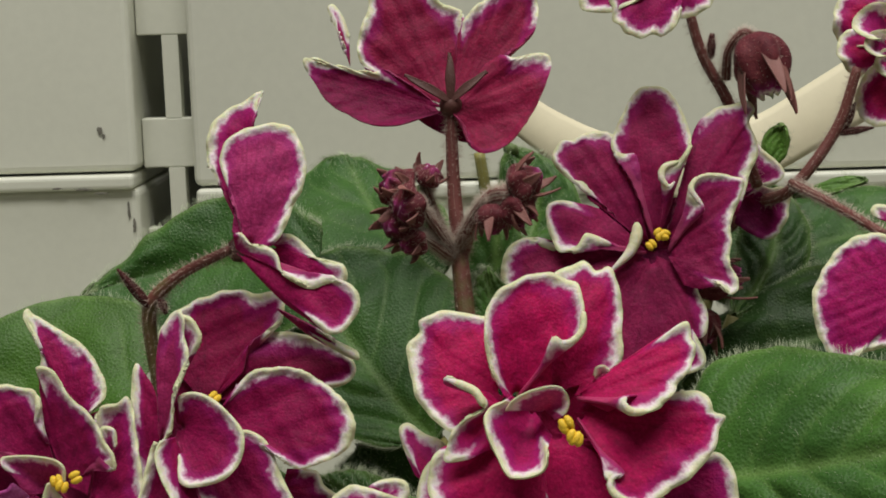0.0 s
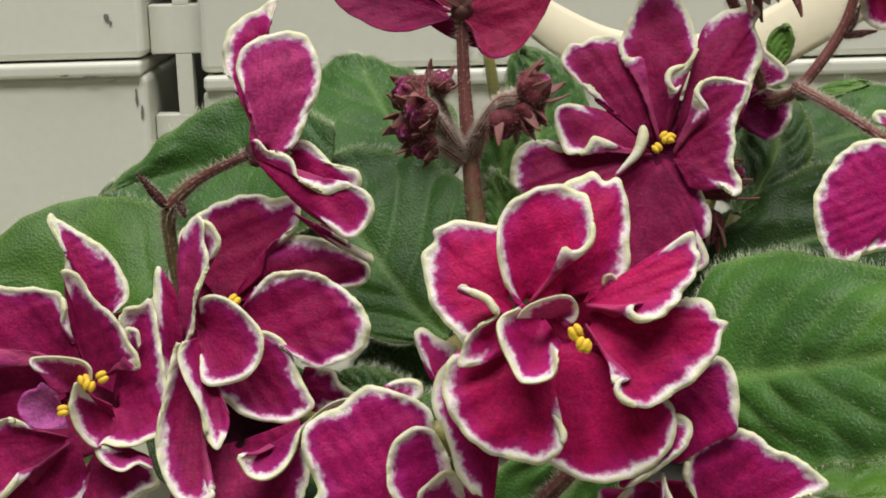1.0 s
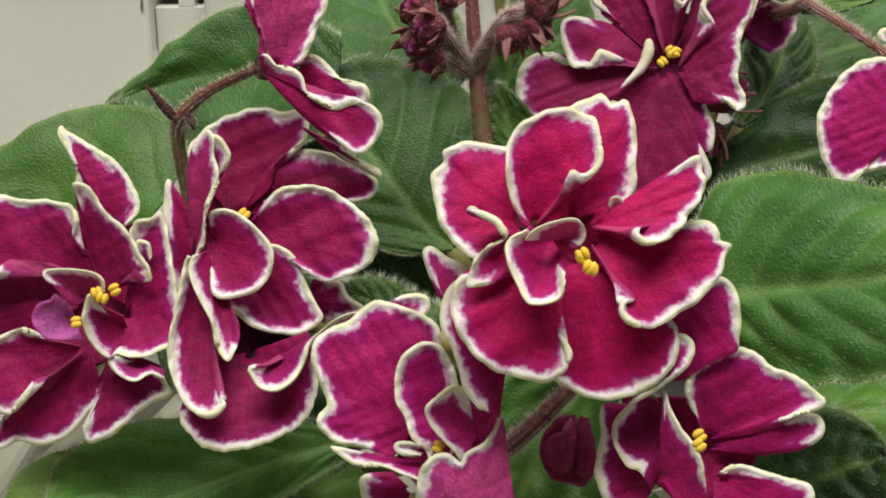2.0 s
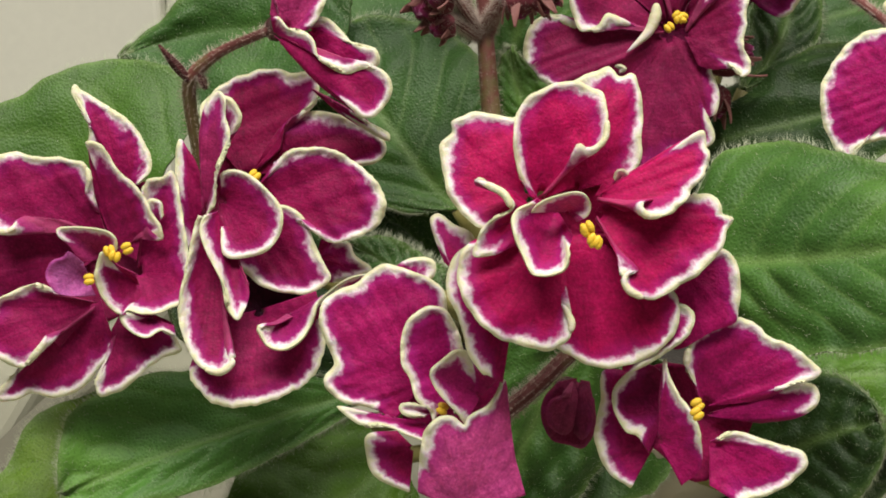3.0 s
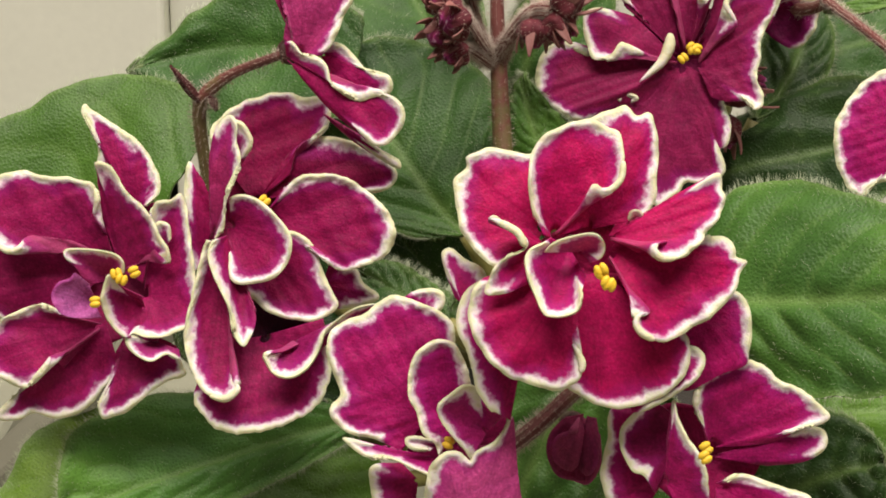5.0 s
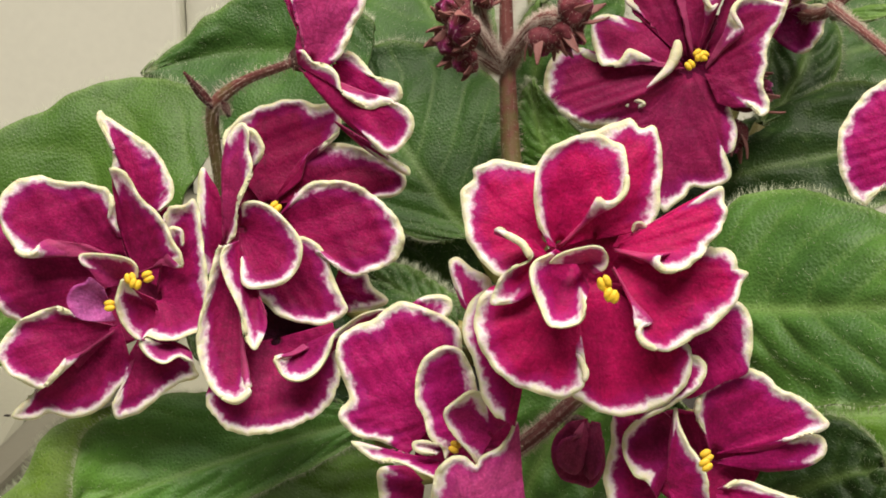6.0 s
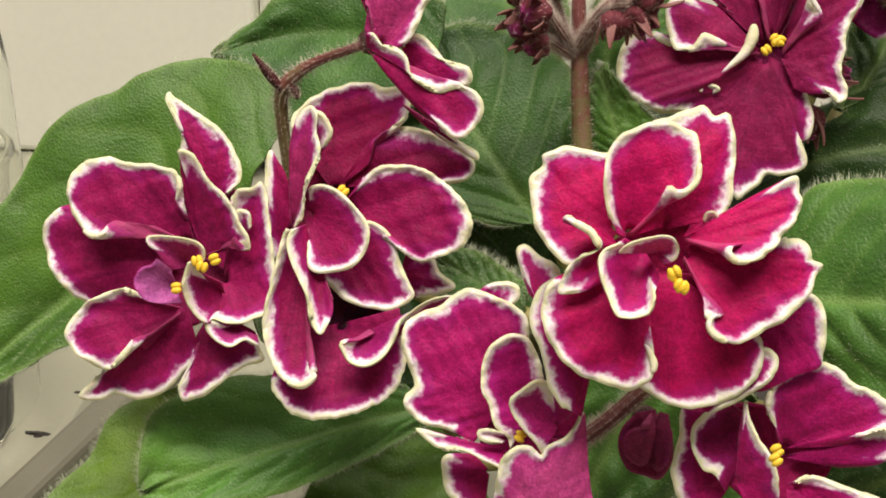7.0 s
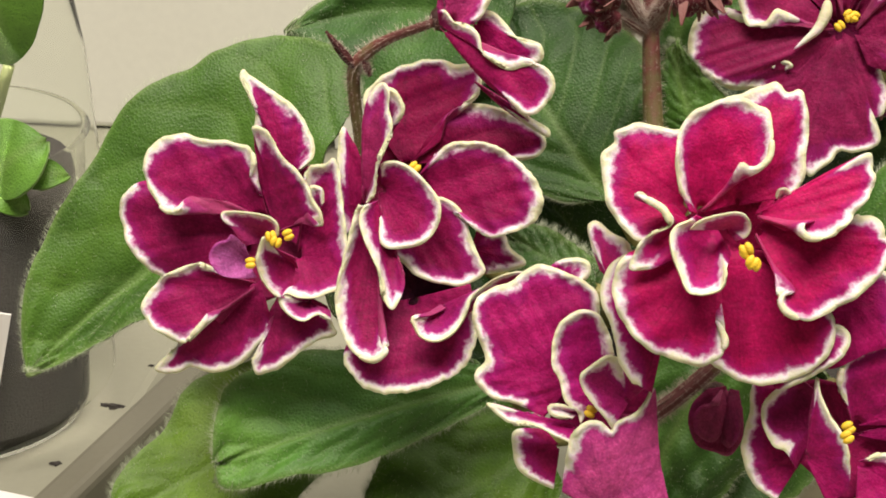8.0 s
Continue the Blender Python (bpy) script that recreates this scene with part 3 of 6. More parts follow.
def stem(name, label, points, radii):
    rng = seeded()
    o = np.array(ORIGIN)
    verts, faces, ring, line = tube(np.array(points) - o, radii)
    pale = "yellow" in label
    ob = mesh_part(name, verts, faces, GREEN_STALK if pale else STALK, plant, label)
    i, j = rng.integers(0, ring.shape[0], 1300), rng.integers(0, ring.shape[1], 1300)
    along = rng.uniform(0, 1, (1300, 1))
    i2 = np.minimum(i + 1, ring.shape[0] - 1)
    roots = ring[i, j] * (1 - along) + ring[i2, j] * along
    ways = roots - (line[i] * (1 - along) + line[i2] * along)
    ways /= np.linalg.norm(ways, axis=1, keepdims=True)
    v, f = hairs(rng, roots, ways, 0.0014, 0.000032)
    tagged(mesh_part("hair", v, f, HAIR if pale else RED_HAIR, ob), kind="stuff")
    return ob


def curve(points, at):
    """Points at the given shares of the length of a smooth curve."""
    _, _, _, line = tube(points, [0.001] * len(points), 3, 10)
    far = np.r_[0, np.cumsum(np.linalg.norm(np.diff(line, axis=0), axis=1))]
    return np.stack([np.interp(at * far[-1], far, line[:, k]) for k in range(3)], -1)


def leaf_sheet(b, mid, tip, n, sides, rng, ns=121, nt=51):
    """A leaf surface between its midrib and its two edges, gently domed on each side of the rib."""
    s = 0.994 * (1 - np.cos(np.pi * np.linspace(0, 1, ns))) / 2
    t = np.sin(np.pi / 2 * np.linspace(-1, 1, nt))
    S, T = np.meshgrid(s, t, indexing="ij")
    spine = ((1 - s) ** 2)[:, None] * b + (2 * s * (1 - s))[:, None] * (2 * mid - (b + tip) / 2) + (s**2)[:, None] * tip
    left, right = (curve(q, s) for q in sides)
    across = np.cross(tip - b, n)
    if np.sum((right - left) @ across) < 0:
        left, right = right, left
    a = np.abs(T)[..., None]
    pts = (1 - a) * spine[:, None] + a * np.where((T < 0)[..., None], left[:, None], right[:, None])
    h = np.where(T < 0, np.linalg.norm(left - spine, axis=1)[:, None], np.linalg.norm(right - spine, axis=1)[:, None])
    dome = 0.16 * h * np.abs(T) * (1 - np.abs(T)) * smooth01(0.0, 0.2, S)
    edge = 0.0005 * np.abs(T) ** 3 * np.where(T < 0, wave(rng, S * 17, 3), wave(rng, S * 17, 3)) * smooth01(0.0, 0.2, S)
    return pts + (dome + edge)[..., None] * n, S, T, h


def leaf(b, mid, tip, width, label="hairy dark green violet leaf with scalloped edge", tone=(1, 1, 1), vein=1.0, up=0.55, fringe=620, cup=-14, stalk=True, sides=None):
    """A broad leaf with midrib, side veins, quilted surface and hairy edge."""
    rng = seeded()
    o = np.array(ORIGIN)
    b, mid, tip = (np.array(q) - o for q in (b, mid, tip))
    n = np.array((0.0, -(1 - up), up))
    n /= np.linalg.norm(n)
    p = math.log(0.5) / math.log(0.52)

    def half(s):
        return width / 2 * (np.sin(np.pi * np.clip(s, 0, 1) ** p) ** 0.5)

    if sides:
        pts, S, T, h = leaf_sheet(b, mid, tip, n, [np.array(q) - o for q in sides], rng)
    else:
        pts, S, T, h = blade(b, mid, tip, n, half, (cup, cup), rng, 0.05, 61, 41)
    scallop = 1 + (0.4 if sides else 1) * (0.006 * np.sin(S * 118 + 2 * np.sin(S * 9)) + 0.012 * np.sin(S * 62 + 1.5 * np.sin(S * 17) + rng.uniform(0, 6)) + 0.020 * wave(rng, S * 24 + np.sign(T), 2)) * np.abs(T) ** 6
    centre = pts[:, pts.shape[1] // 2][:, None]
    pts = centre + (pts - centre) * scallop[..., None]
    ds, dt = np.gradient(pts, axis=0), np.gradient(pts, axis=1)
    nn = np.cross(dt, ds)
    nn /= np.maximum(np.linalg.norm(nn, axis=-1, keepdims=True), 1e-9)
    warp = 0.10 * wave(rng, S * 9 + 4 * np.abs(T), 3)
    phase = (S * 6.0 + warp - np.abs(T) ** 1.3 * 2.2 * (1.1 - 0.5 * S) + np.where(T < 0, 0.25, 0)) % 1.0
    near = np.minimum(phase, 1 - phase)
    side_vein = np.exp(-((near / 0.05) ** 2)) * (1 - smooth01(0.75, 1.0, np.abs(T)))
    rib = np.exp(-((T * h / 0.0010) ** 2)) * (1 - smooth01(0.85, 1.0, S))
    mark = np.clip(np.maximum(side_vein * 0.5, rib), 0, 1)
    pale = np.exp(-(((1 - np.abs(T)) * h / 0.0009) ** 2)) + np.exp(-(((1 - S) * width / 0.0009) ** 2))
    puff = np.sin(np.pi * phase) * (1 - np.abs(T) ** 4) * smooth01(0, 0.15, np.abs(T))
    relief = vein * (0.0010 * puff * (1 + 0.45 * wave(rng, S * 11 + 5 * T, 3)) - 0.0004 * mark) + 0.0007 * wave(rng, S * 6 + 3 * T, 2) + 0.0004 * wave(rng, T * 7 - S * 4, 2)
    pts = pts + nn * (relief * min(1, width / 0.02) * (0.6 if sides else 1))[..., None]
    verts, faces, _ = shell(pts, np.full(S.shape, 0.0006))
    k = S.size
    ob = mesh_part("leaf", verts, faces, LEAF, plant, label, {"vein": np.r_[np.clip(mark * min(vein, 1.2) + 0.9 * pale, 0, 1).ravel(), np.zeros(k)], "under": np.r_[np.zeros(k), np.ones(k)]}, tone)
    # hairs round the edge and short down on the face
    roots, ways = [], []
    for col, inner in ((0, 4), (-1, -5)):
        edge, inn = pts[:, col], pts[:, inner]
        u = rng.uniform(0.04, 0.985, fringe) * (len(edge) - 1)
        i = u.astype(int)
        f = (u - i)[:, None]
        roots.append(edge[i] * (1 - f) + edge[i + 1] * f)
        w = edge[i] - inn[i]
        ways.append(w / np.maximum(np.linalg.norm(w, axis=1, keepdims=True), 1e-9) + 0.4 * nn[i, col])
    v, f = hairs(rng, np.concatenate(roots), np.concatenate(ways), 0.0017, 0.000034)
    tagged(mesh_part("hair_fringe", v, f, HAIR, ob), kind="stuff")
    many = int(1500 * min(1, (width / 0.02) ** 2)) + 8
    i, j = rng.integers(2, S.shape[0] - 2, many), rng.integers(1, S.shape[1] - 2, many)
    f, g = rng.uniform(0, 1, (many, 1)), rng.uniform(0, 1, (many, 1))
    roots = (pts[i, j] * (1 - f) + pts[i + 1, j] * f) * (1 - g) + (pts[i, j + 1] * (1 - f) + pts[i + 1, j + 1] * f) * g
    v, f = hairs(rng, roots, nn[i, j], 0.0010 * min(1, width / 0.012), 0.00003)
    tagged(mesh_part("down", v, f, HAIR, ob), kind="stuff")
    if not stalk:
        return ob
    # leaf stalk towards the crown
    c = np.array(CROWN) - o
    start = pts[0, pts.shape[1] // 2]
    v, f, *_ = tube([start, (start + c) / 2 + (0, 0, -0.012), c + rng.normal(0, 0.004, 3) + (0, 0, -0.01)], [0.0016, 0.0020, 0.0022], 8, 8)
    mesh_part("leaf_stalk", v, f, GREEN_STALK, ob)
    return ob


def bud(b, tip, width, label="closed wine-brown violet bud with hairy sepals", closed=False):
    """A closed bud: a lobed tear-shaped body with sepals round its base."""
    rng = seeded()
    o = np.array(ORIGIN)
    b, tip = np.array(b) - o, np.array(tip) - o
    d = tip - b
    length = np.linalg.norm(d)
    d /= length
    a = np.cross(d, (0.2, -0.9, 0.4))
    a /= np.linalg.norm(a)
    c = np.cross(d, a)
    s, q = np.linspace(0, 1, 18), np.linspace(0, 2 * np.pi, 30, endpoint=False)
    S, Q = np.meshgrid(s, q, indexing="ij")
    lobe = 1 + (0.06 + 0.22 * S) * np.cos(5 * Q + 1.5 * S + rng.uniform(0, 6)) + 0.05 * wave(rng, Q + S * 5, 3)
    r = width / 2 * (np.sin(np.pi * (0.12 + 0.80 * S ** 0.8)) ** 0.75) * lobe
    z = S * length * (1 + 0.10 * np.cos(5 * Q + 0.7) * S)
    pts = b + z[..., None] * d + r[..., None] * (np.cos(Q)[..., None] * a + np.sin(Q)[..., None] * c)
    verts = pts.reshape(-1, 3)
    faces = [(i * 30 + j, i * 30 + (j + 1) % 30, (i + 1) * 30 + (j + 1) % 30, (i + 1) * 30 + j) for i in range(17) for j in range(30)]
    faces += [tuple(range(30))[::-1], tuple(range(510, 540))]
    edge = (1 - S) * length * 1000 * 1.4 + 1.2 * (1 - np.cos(5 * Q + 0.7))
    run = np.stack([S * 2, np.sin(Q) * 6, Q * 0 + rng.uniform(0, 50)], -1).reshape(-1, 3)
    wilted = "wilted" in label
    tint = (0.20, 0.020, 0.052) if wilted else (0.075, 0.020, 0.020) if closed else (0.15, 0.030, 0.040)
    if closed and not wilted:
        edge = edge + 6
    elif not wilted and "tips" not in label:
        edge = edge + 1.3 + 1.5 * (1 - S)
    ob = mesh_part("bud", verts, faces, PETAL, plant, label, {"rim": edge.ravel(), "under": np.zeros(S.size), "run": run}, tint)
    for k in range(0 if closed else 5):
        w = k * 2 * np.pi / 5 + rng.uniform(-0.3, 0.3)
        out = np.cos(w) * a + np.sin(w) * c
        root, end = b + out * width * 0.12, b + d * length * rng.uniform(0.95, 1.35) + out * width * rng.uniform(0.40, 0.72)
        p, S2, T2, h2 = blade(root, (root + end) / 2 + out * width * 0.12, end, out, lambda u: width * 0.15 * np.sin(np.pi * np.clip(u * 0.72 + 0.25, 0, 1)), (20, 20), rng, 0.03, 10, 5)
        v, f, _ = shell(p, np.full(S2.shape, 0.0003))
        mesh_part("sepal", v, f, SEPAL, ob)
    i, j = rng.integers(1, 17, 260), rng.integers(0, 30, 260)
    ways = pts[i, j] - (b + z[i, j][:, None] * d)
    v, f = hairs(rng, pts[i, j], ways / np.linalg.norm(ways, axis=1, keepdims=True), 0.0009, 0.000025)
    tagged(mesh_part("hair", v, f, RED_HAIR, ob), kind="stuff")
    return ob


# ---- the room, far round ----
def slab(name, x0, x1, y0, y1, z0, z1, mat):
    bm = box(bmesh.new(), x0, x1, y0, y1, z0, z1)
    return tagged(part(name, bm, mat), kind="structure")


slab("floor", -1.35, 1.35, -1.7, 0.85, -0.1, 0.0, FLOOR)
slab("ceiling", -1.35, 1.35, -1.7, 0.85, 2.5, 2.6, WALL)
slab("wall_north", -1.25, 1.25, 0.75, 0.85, 0.0, 2.5, WALL)
slab("wall_south", -1.25, 1.25, -1.7, -1.6, 0.0, 2.5, WALL)
slab("wall_west", -1.35, -1.25, -1.7, 0.85, 0.0, 2.5, WALL)
slab("wall_east", 1.25, 1.35, -1.7, 0.85, 0.0, 2.5, WALL)

# ---- table: two boards with a narrow gap, on legs ----
table = tagged(new("table"), "pale laminate display table with two butted boards", "table")
part("tabletop", box(bmesh.new(), -0.75, -0.1375, -0.25, 0.60, 0.725, 0.750, 0.004), TABLE, table)
part("tabletop", box(bmesh.new(), -0.1365, 0.75, -0.25, 0.60, 0.725, 0.742, 0.004), TABLE, table)
edging = part("edging", box(bmesh.new(), -0.0050, 0.0050, -0.16, 0.16, -0.010, 0.0035, 0.0025), EDGING, table, "dull olive-grey rounded edging strip")
edging.matrix_basis = pose(-0.1375, 0.110, 0.750, 0, 0, -12.5)
for x in (-0.70, 0.70):
    for y in (-0.2, 0.55):
        part("leg", box(bmesh.new(), x - 0.02, x + 0.02, y - 0.02, y + 0.02, 0.0, 0.725, 0.003), TABLE, table)


# ---- stacked white plastic boxes behind, with slotted corner strips ----
def storage_box(x0, x1, z0, z1):
    ob = tagged(new("storage_box"), "stacked warm-white plastic storage box with scuffed edges", "box", "stacked boxes")
    ob.location = ((x0 + x1) / 2, 0.45, z0)
    ox, oz = (x0 + x1) / 2, z0
    part("body", box(bmesh.new(), x0 - ox, x1 - ox, -0.118, 0.12, 0.0, z1 - z0 - 0.006, 0.0025), WHITE_PLASTIC, ob, smooth=False)
    part("lip", box(bmesh.new(), x0 - ox + 0.001, x1 - ox - 0.001, -0.121, 0.121, z1 - z0 - 0.006, z1 - z0 - 0.0008, 0.0015), WHITE_PLASTIC, ob)
    return ob


boxes = []
for x0, x1, dz in ((-0.62, -0.1285, 0.0), (-0.1090, 0.42, -0.006)):
    boxes.append(storage_box(x0, x1, 0.7505 if x0 < -0.2 else 0.7425, 0.8632 + dz))
    boxes.append(storage_box(x0, x1, 0.8632 + dz, 1.02))

def scuff(parent, x, z, w, h):
    """A worn dark rub mark on a box front, a hair's breadth proud of it."""
    rng = seeded()
    q = np.linspace(0, 2 * np.pi, 18, endpoint=False)
    rr = 1 + rng.normal(0, 0.25, 18)
    o = parent.location
    verts = [(0, -0.1187 - 0.0028 * (h < 0.0012), 0)] + [(w / 2 * math.cos(a) * k, -0.1185 - 0.0028 * (h < 0.0012), h / 2 * math.sin(a) * k) for a, k in zip(q, rr)]
    faces = [(0, k + 1, (k + 1) % 18 + 1) for k in range(18)]
    mesh_part("scuff_mark", verts, faces, SCUFF, parent, "dark rub mark", at=(x - o[0], 0, z - o[2]))


for x, z, w, h, high in ((-0.1405, 0.8775, 0.0022, 0.0030, 1), (-0.1395, 0.8760, 0.0012, 0.0020, 1), (-0.1470, 0.8577, 0.0060, 0.0008, 0), (-0.1405, 0.8562, 0.0050, 0.0007, 0), (-0.1560, 0.8582, 0.0030, 0.0007, 0), (-0.1322, 0.8492, 0.0010, 0.0070, 0), (-0.1305, 0.8442, 0.0012, 0.0050, 0)):
    scuff(boxes[high], x, z, w, h)

strip = tagged(new("corner_strip"), "white plastic connecting strip with dark slots between the boxes", "strip")
strip.location = (-0.1189, 0.345, 0.7453)
strip_foot = -0.0031
rows_z = ((strip_foot, 0.0965), (0.118, 0.1355), (0.1645, 0.27))
for z0, z1 in rows_z:
    part("crosspiece", box(bmesh.new(), -0.0093, 0.0093, -0.003, 0.003, z0, z1, 0.0006), WHITE_PLASTIC, strip)
for z0, z1 in ((0.0965, 0.118), (0.1355, 0.1645)):
    part("upright", box(bmesh.new(), -0.0005, 0.0052, -0.003, 0.003, z0, z1), WHITE_PLASTIC, strip)
# added sheet in peat colour, for the shade inside the slots
part("back", box(bmesh.new(), -0.0092, 0.0092, 0.16, 0.17, 0.0, 0.27), SOIL_AND_SHADE, strip, "added dark sheet standing in for the shade inside the slots")


# ---- cream paper band hanging behind the blossoms ----
def ribbon(label, points, width):
    rng = seeded()
    p = np.array(points)
    _, _, _, line = tube(p, [0.001] * len(p), 4, 12)
    w = width * np.linspace(0.8, 1.15, len(line))
    top = np.stack([line + w[:, None] * np.array((0, 0.25, 0.97)) * q + np.array((0, -0.0012, 0)) * (1 - q * q * 4) for q in np.linspace(-0.5, 0.5, 9)], 1)
    verts, faces, _ = shell(top, np.full(top.shape[:2], 0.0005))
    return tagged(mesh_part("paper_band", verts, faces, CREAM), label, "paper band")


ribbon("curved cream paper band behind the violet", [(-0.0019, 0.1600, 0.8932), (0.0085, 0.1600, 0.8856), (0.0222, 0.1600, 0.8792), (0.0394, 0.1600, 0.8774), (0.0552, 0.1600, 0.8820), (0.0683, 0.1600, 0.8891), (0.0864, 0.1600, 0.8997)], 0.0145)

# ---- pot under the leaves ----
def lathe(profile, sides=40):
    q = np.linspace(0, 2 * np.pi, sides, endpoint=False)
    verts = [(r * math.cos(a), r * math.sin(a), z) for r, z in profile for a in q]
    faces = [(k * sides + j, k * sides + (j + 1) % sides, (k + 1) * sides + (j + 1) % sides, (k + 1) * sides + j) for k in range(len(profile) - 1) for j in range(sides)]
    faces += [tuple(range(sides))[::-1], tuple(range((len(profile) - 1) * sides, len(profile) * sides))]
    return verts, faces


v, f = lathe([(0.030, -0.0079), (0.038, 0.046), (0.041, 0.046), (0.042, 0.056), (0.039, 0.056), (0.036, 0.048), (0.001, 0.048)])
mesh_part("pot", v, f, POT, plant, "beige plastic flower pot", smooth=False)
v, f = lathe([(0.0365, 0.0485), (0.028, 0.051), (0.016, 0.055), (0.004, 0.058)])
mesh_part("soil", v, f, SOIL_AND_SHADE, plant, "dark potting soil")


bloom = violet_bloom((0.0002, 0.0000, 0.8594), "large crimson violet blossom with frilled cream rims, fully open")
lobe(bloom, (-7.4, 6.5, -2), [(-10, 1.4, 1, 0), (-13.3, 1, 1), (-15.4, 1.4, 1), (-17.5, 3, 0), (-19.3, 5.9, -1), (-20.4, 9.7, -1.5), (-20.6, 13.1, -2), (-18.9, 15.4, -2), (-18.8, 17.1, -2), (-15.4, 18.2, -2.5), (-12, 17.9, -3), (-8.2, 17.5, -4)], tone=BRIGHT)
lobe(bloom, (-0.9, 6.5, -3.5), [(-6, 15.8, -4.5, 0), (-4.3, 21.3, -4.5), (-0.1, 23.3, -4.5), (2.4, 24.3, -4), (4.5, 24.9, -4), (6.2, 23.5, -4), (7.9, 23.9, -4), (8.8, 22.5, -3.5), (9.5, 18.4, -3.5), (9.1, 14.2, -3), (9.1, 11.2, -3), (7.5, 8.3, -2.5)], tone=BRIGHT)
lobe(bloom, (-6.2, 5.2, -1), [(-7.6, 5.6, 1, 0.5), (-9.3, 8.9, 2), (-10.1, 13, 2.5), (-9.7, 17.1, 2.5), (-7.8, 20, 2.5), (-4.9, 21.5, 2.5), (-1.6, 22.1, 2.5), (1.2, 21.4, 2.5), (2.9, 20.2, 3.2), (3.4, 17.1, 4), (3.1, 14.2, 4.5), (1.7, 12.2, 5), (0.3, 11.9, 5), (-0.8, 12.6, 5), (-1.1, 11, 2.5, 0), (-1.1, 6.9, 0, 0)], tone=BRIGHT, bulge=0.05)
lobe(bloom, (-1, 1.5, -3), [(9.2, -5.2, -3, 0), (13.8, -8.5, -3), (14.5, -11, -3), (13.8, -14.4, -3), (11.8, -16.9, -3), (8.4, -18.8, -3), (4.2, -19.7, -3), (0.8, -19.1, -3), (-1.7, -17.9, -3), (-3.8, -16.6, -3), (-5.9, -15.4, -3, 0), (-6, -7, -3, 0)], tone=BRIGHT, bulge=0.04)
lobe(bloom, (1.8, 3.2, -1.5), [(4.8, 6.5, -2, 0), (9, 7.4, -2, 0), (13.2, 5.8, -2, 0), (16.4, 5.8, -1.5), (18.9, 5.8, -1.5), (20.5, 4.1, -1), (20.9, 2.9, -1), (22.4, 2.1, -1), (20.9, 0, -1), (20.3, -2.5, -0.5), (17.9, -5, 0), (14.9, -7.1, 0.5), (12.3, -8.7, 1), (9.4, -9.4, 1.5), (6.8, -8.5, 2), (5.6, -6.9, 2), (6, -5.8, 2), (7.5, -5.1, 1.5, 0.6), (5.5, -3.5, -1, 0)], tone=BRIGHT, bulge=0.05)
lobe(bloom, (1.7, 5.3, -0.5), [(2.9, 7.3, -0.5, 0), (6.2, 8.4, -0.5, 0), (10.3, 11.1, 0, 0), (14.4, 13.5, 0.5, 0.4), (17.2, 14.9, 1), (18.2, 13.2, 1.5), (18, 9.9, 2), (16, 6.6, 3), (13.4, 3.7, 4), (10.9, 2.3, 4.5), (8.9, 2.4, 4.5), (7.9, 3.6, 4.5), (8.5, 4.5, 4.2, 0.7), (10.5, 4.7, 2, 0), (6.2, 3.2, 0, 0)], tone=BRIGHT, bulge=0.05)
lobe(bloom, (-2.8, 1.5, -1), [(-2.4, -6.9, -1, 0), (-3.5, -9.4, 1, 0.6), (-2.6, -10.8, 2), (-1.8, -12.8, 2.5), (-2.6, -15.3, 2.5), (-5.5, -16.8, 2), (-8.7, -16, 1.5), (-12, -15.1, 1.5), (-14.9, -13, 1.5), (-17, -10.2, 1.5), (-18.3, -6.9, 1.5), (-18.1, -3.6, 1), (-17.1, -1.5, 1), (-15, -0.3, 0, 0), (-9.6, 0.6, 0, 0)], tone=BRIGHT, bulge=0.07)
lobe(bloom, (-7.1, 3.9, -0.5), [(-7.6, -0.2, 1, 0), (-11.4, -2.2, 3, 0.6), (-14.3, -3.1, 3.5), (-16.1, -2.8, 3.5), (-15.5, -0.6, 4), (-14.5, 1.4, 4.5), (-12.7, 2.4, 5), (-10.9, 3.3, 5.5), (-10.3, 4.6, 5.5), (-11.5, 6.1, 5), (-13.6, 7.1, 4.5), (-15.3, 8.1, 4), (-15.1, 7.3, 3.5, 0.5), (-9.6, 6.4, 0, 0)], tone=BRIGHT)
lobe(bloom, (-3.9, 3.8, 1), [(-1.7, -0.1, 4, 0), (-2.7, -2.3, 8), (-3.3, -4.7, 9), (-4.5, -5.5, 9), (-6.9, -5.8, 9), (-8.1, -5.3, 9), (-9.4, -2.5, 8), (-10.5, 0.7, 8), (-10.3, 3.1, 7), (-7.9, 4.4, 6), (-6.7, 5.2, 5, 0)], tone=(0.8, 0.9, 0.95), bulge=-0.06)
lobe(bloom, (-2.4, 3.2, 3), [(-7.9, 3.1, 6), (-6.5, 4.5, 8), (-3.8, 5.5, 9), (-1.6, 5.9, 9), (-0.3, 5.4, 9), (0.5, 4, 8), (0, 2.4, 7), (-1.5, 1.9, 6, 0)], tone=(1.1, 12, 2.0))
lobe(bloom, (-18.5, -5.5, -6), [(-20.2, -3.8, -7, 0.3), (-21.8, 0.4, -8), (-22.2, 2.8, -8), (-20.9, 3.6, -8), (-18.9, 2.1, -8), (-16.6, 0.9, -7), (-15.5, -0.4, -7), (-15.1, -3.8, -6, 0)], tone=(0.85, 1.2, 1.1))
lobe(bloom, (-8.8, -3.7, -5.5), [(-11.6, -22, -6, 0), (-13.8, -20.7, -5), (-14.8, -20.4, -5), (-16.7, -17.7, -5), (-17.4, -14.8, -5), (-18.5, -11.4, -5), (-19.8, -8.4, -5), (-19.8, -5.5, -5), (-18.7, -2.9, -5), (-16, -0.8, -5), (-14.3, -0.3, -5, 0)], tone=(0.8, 1, 1))
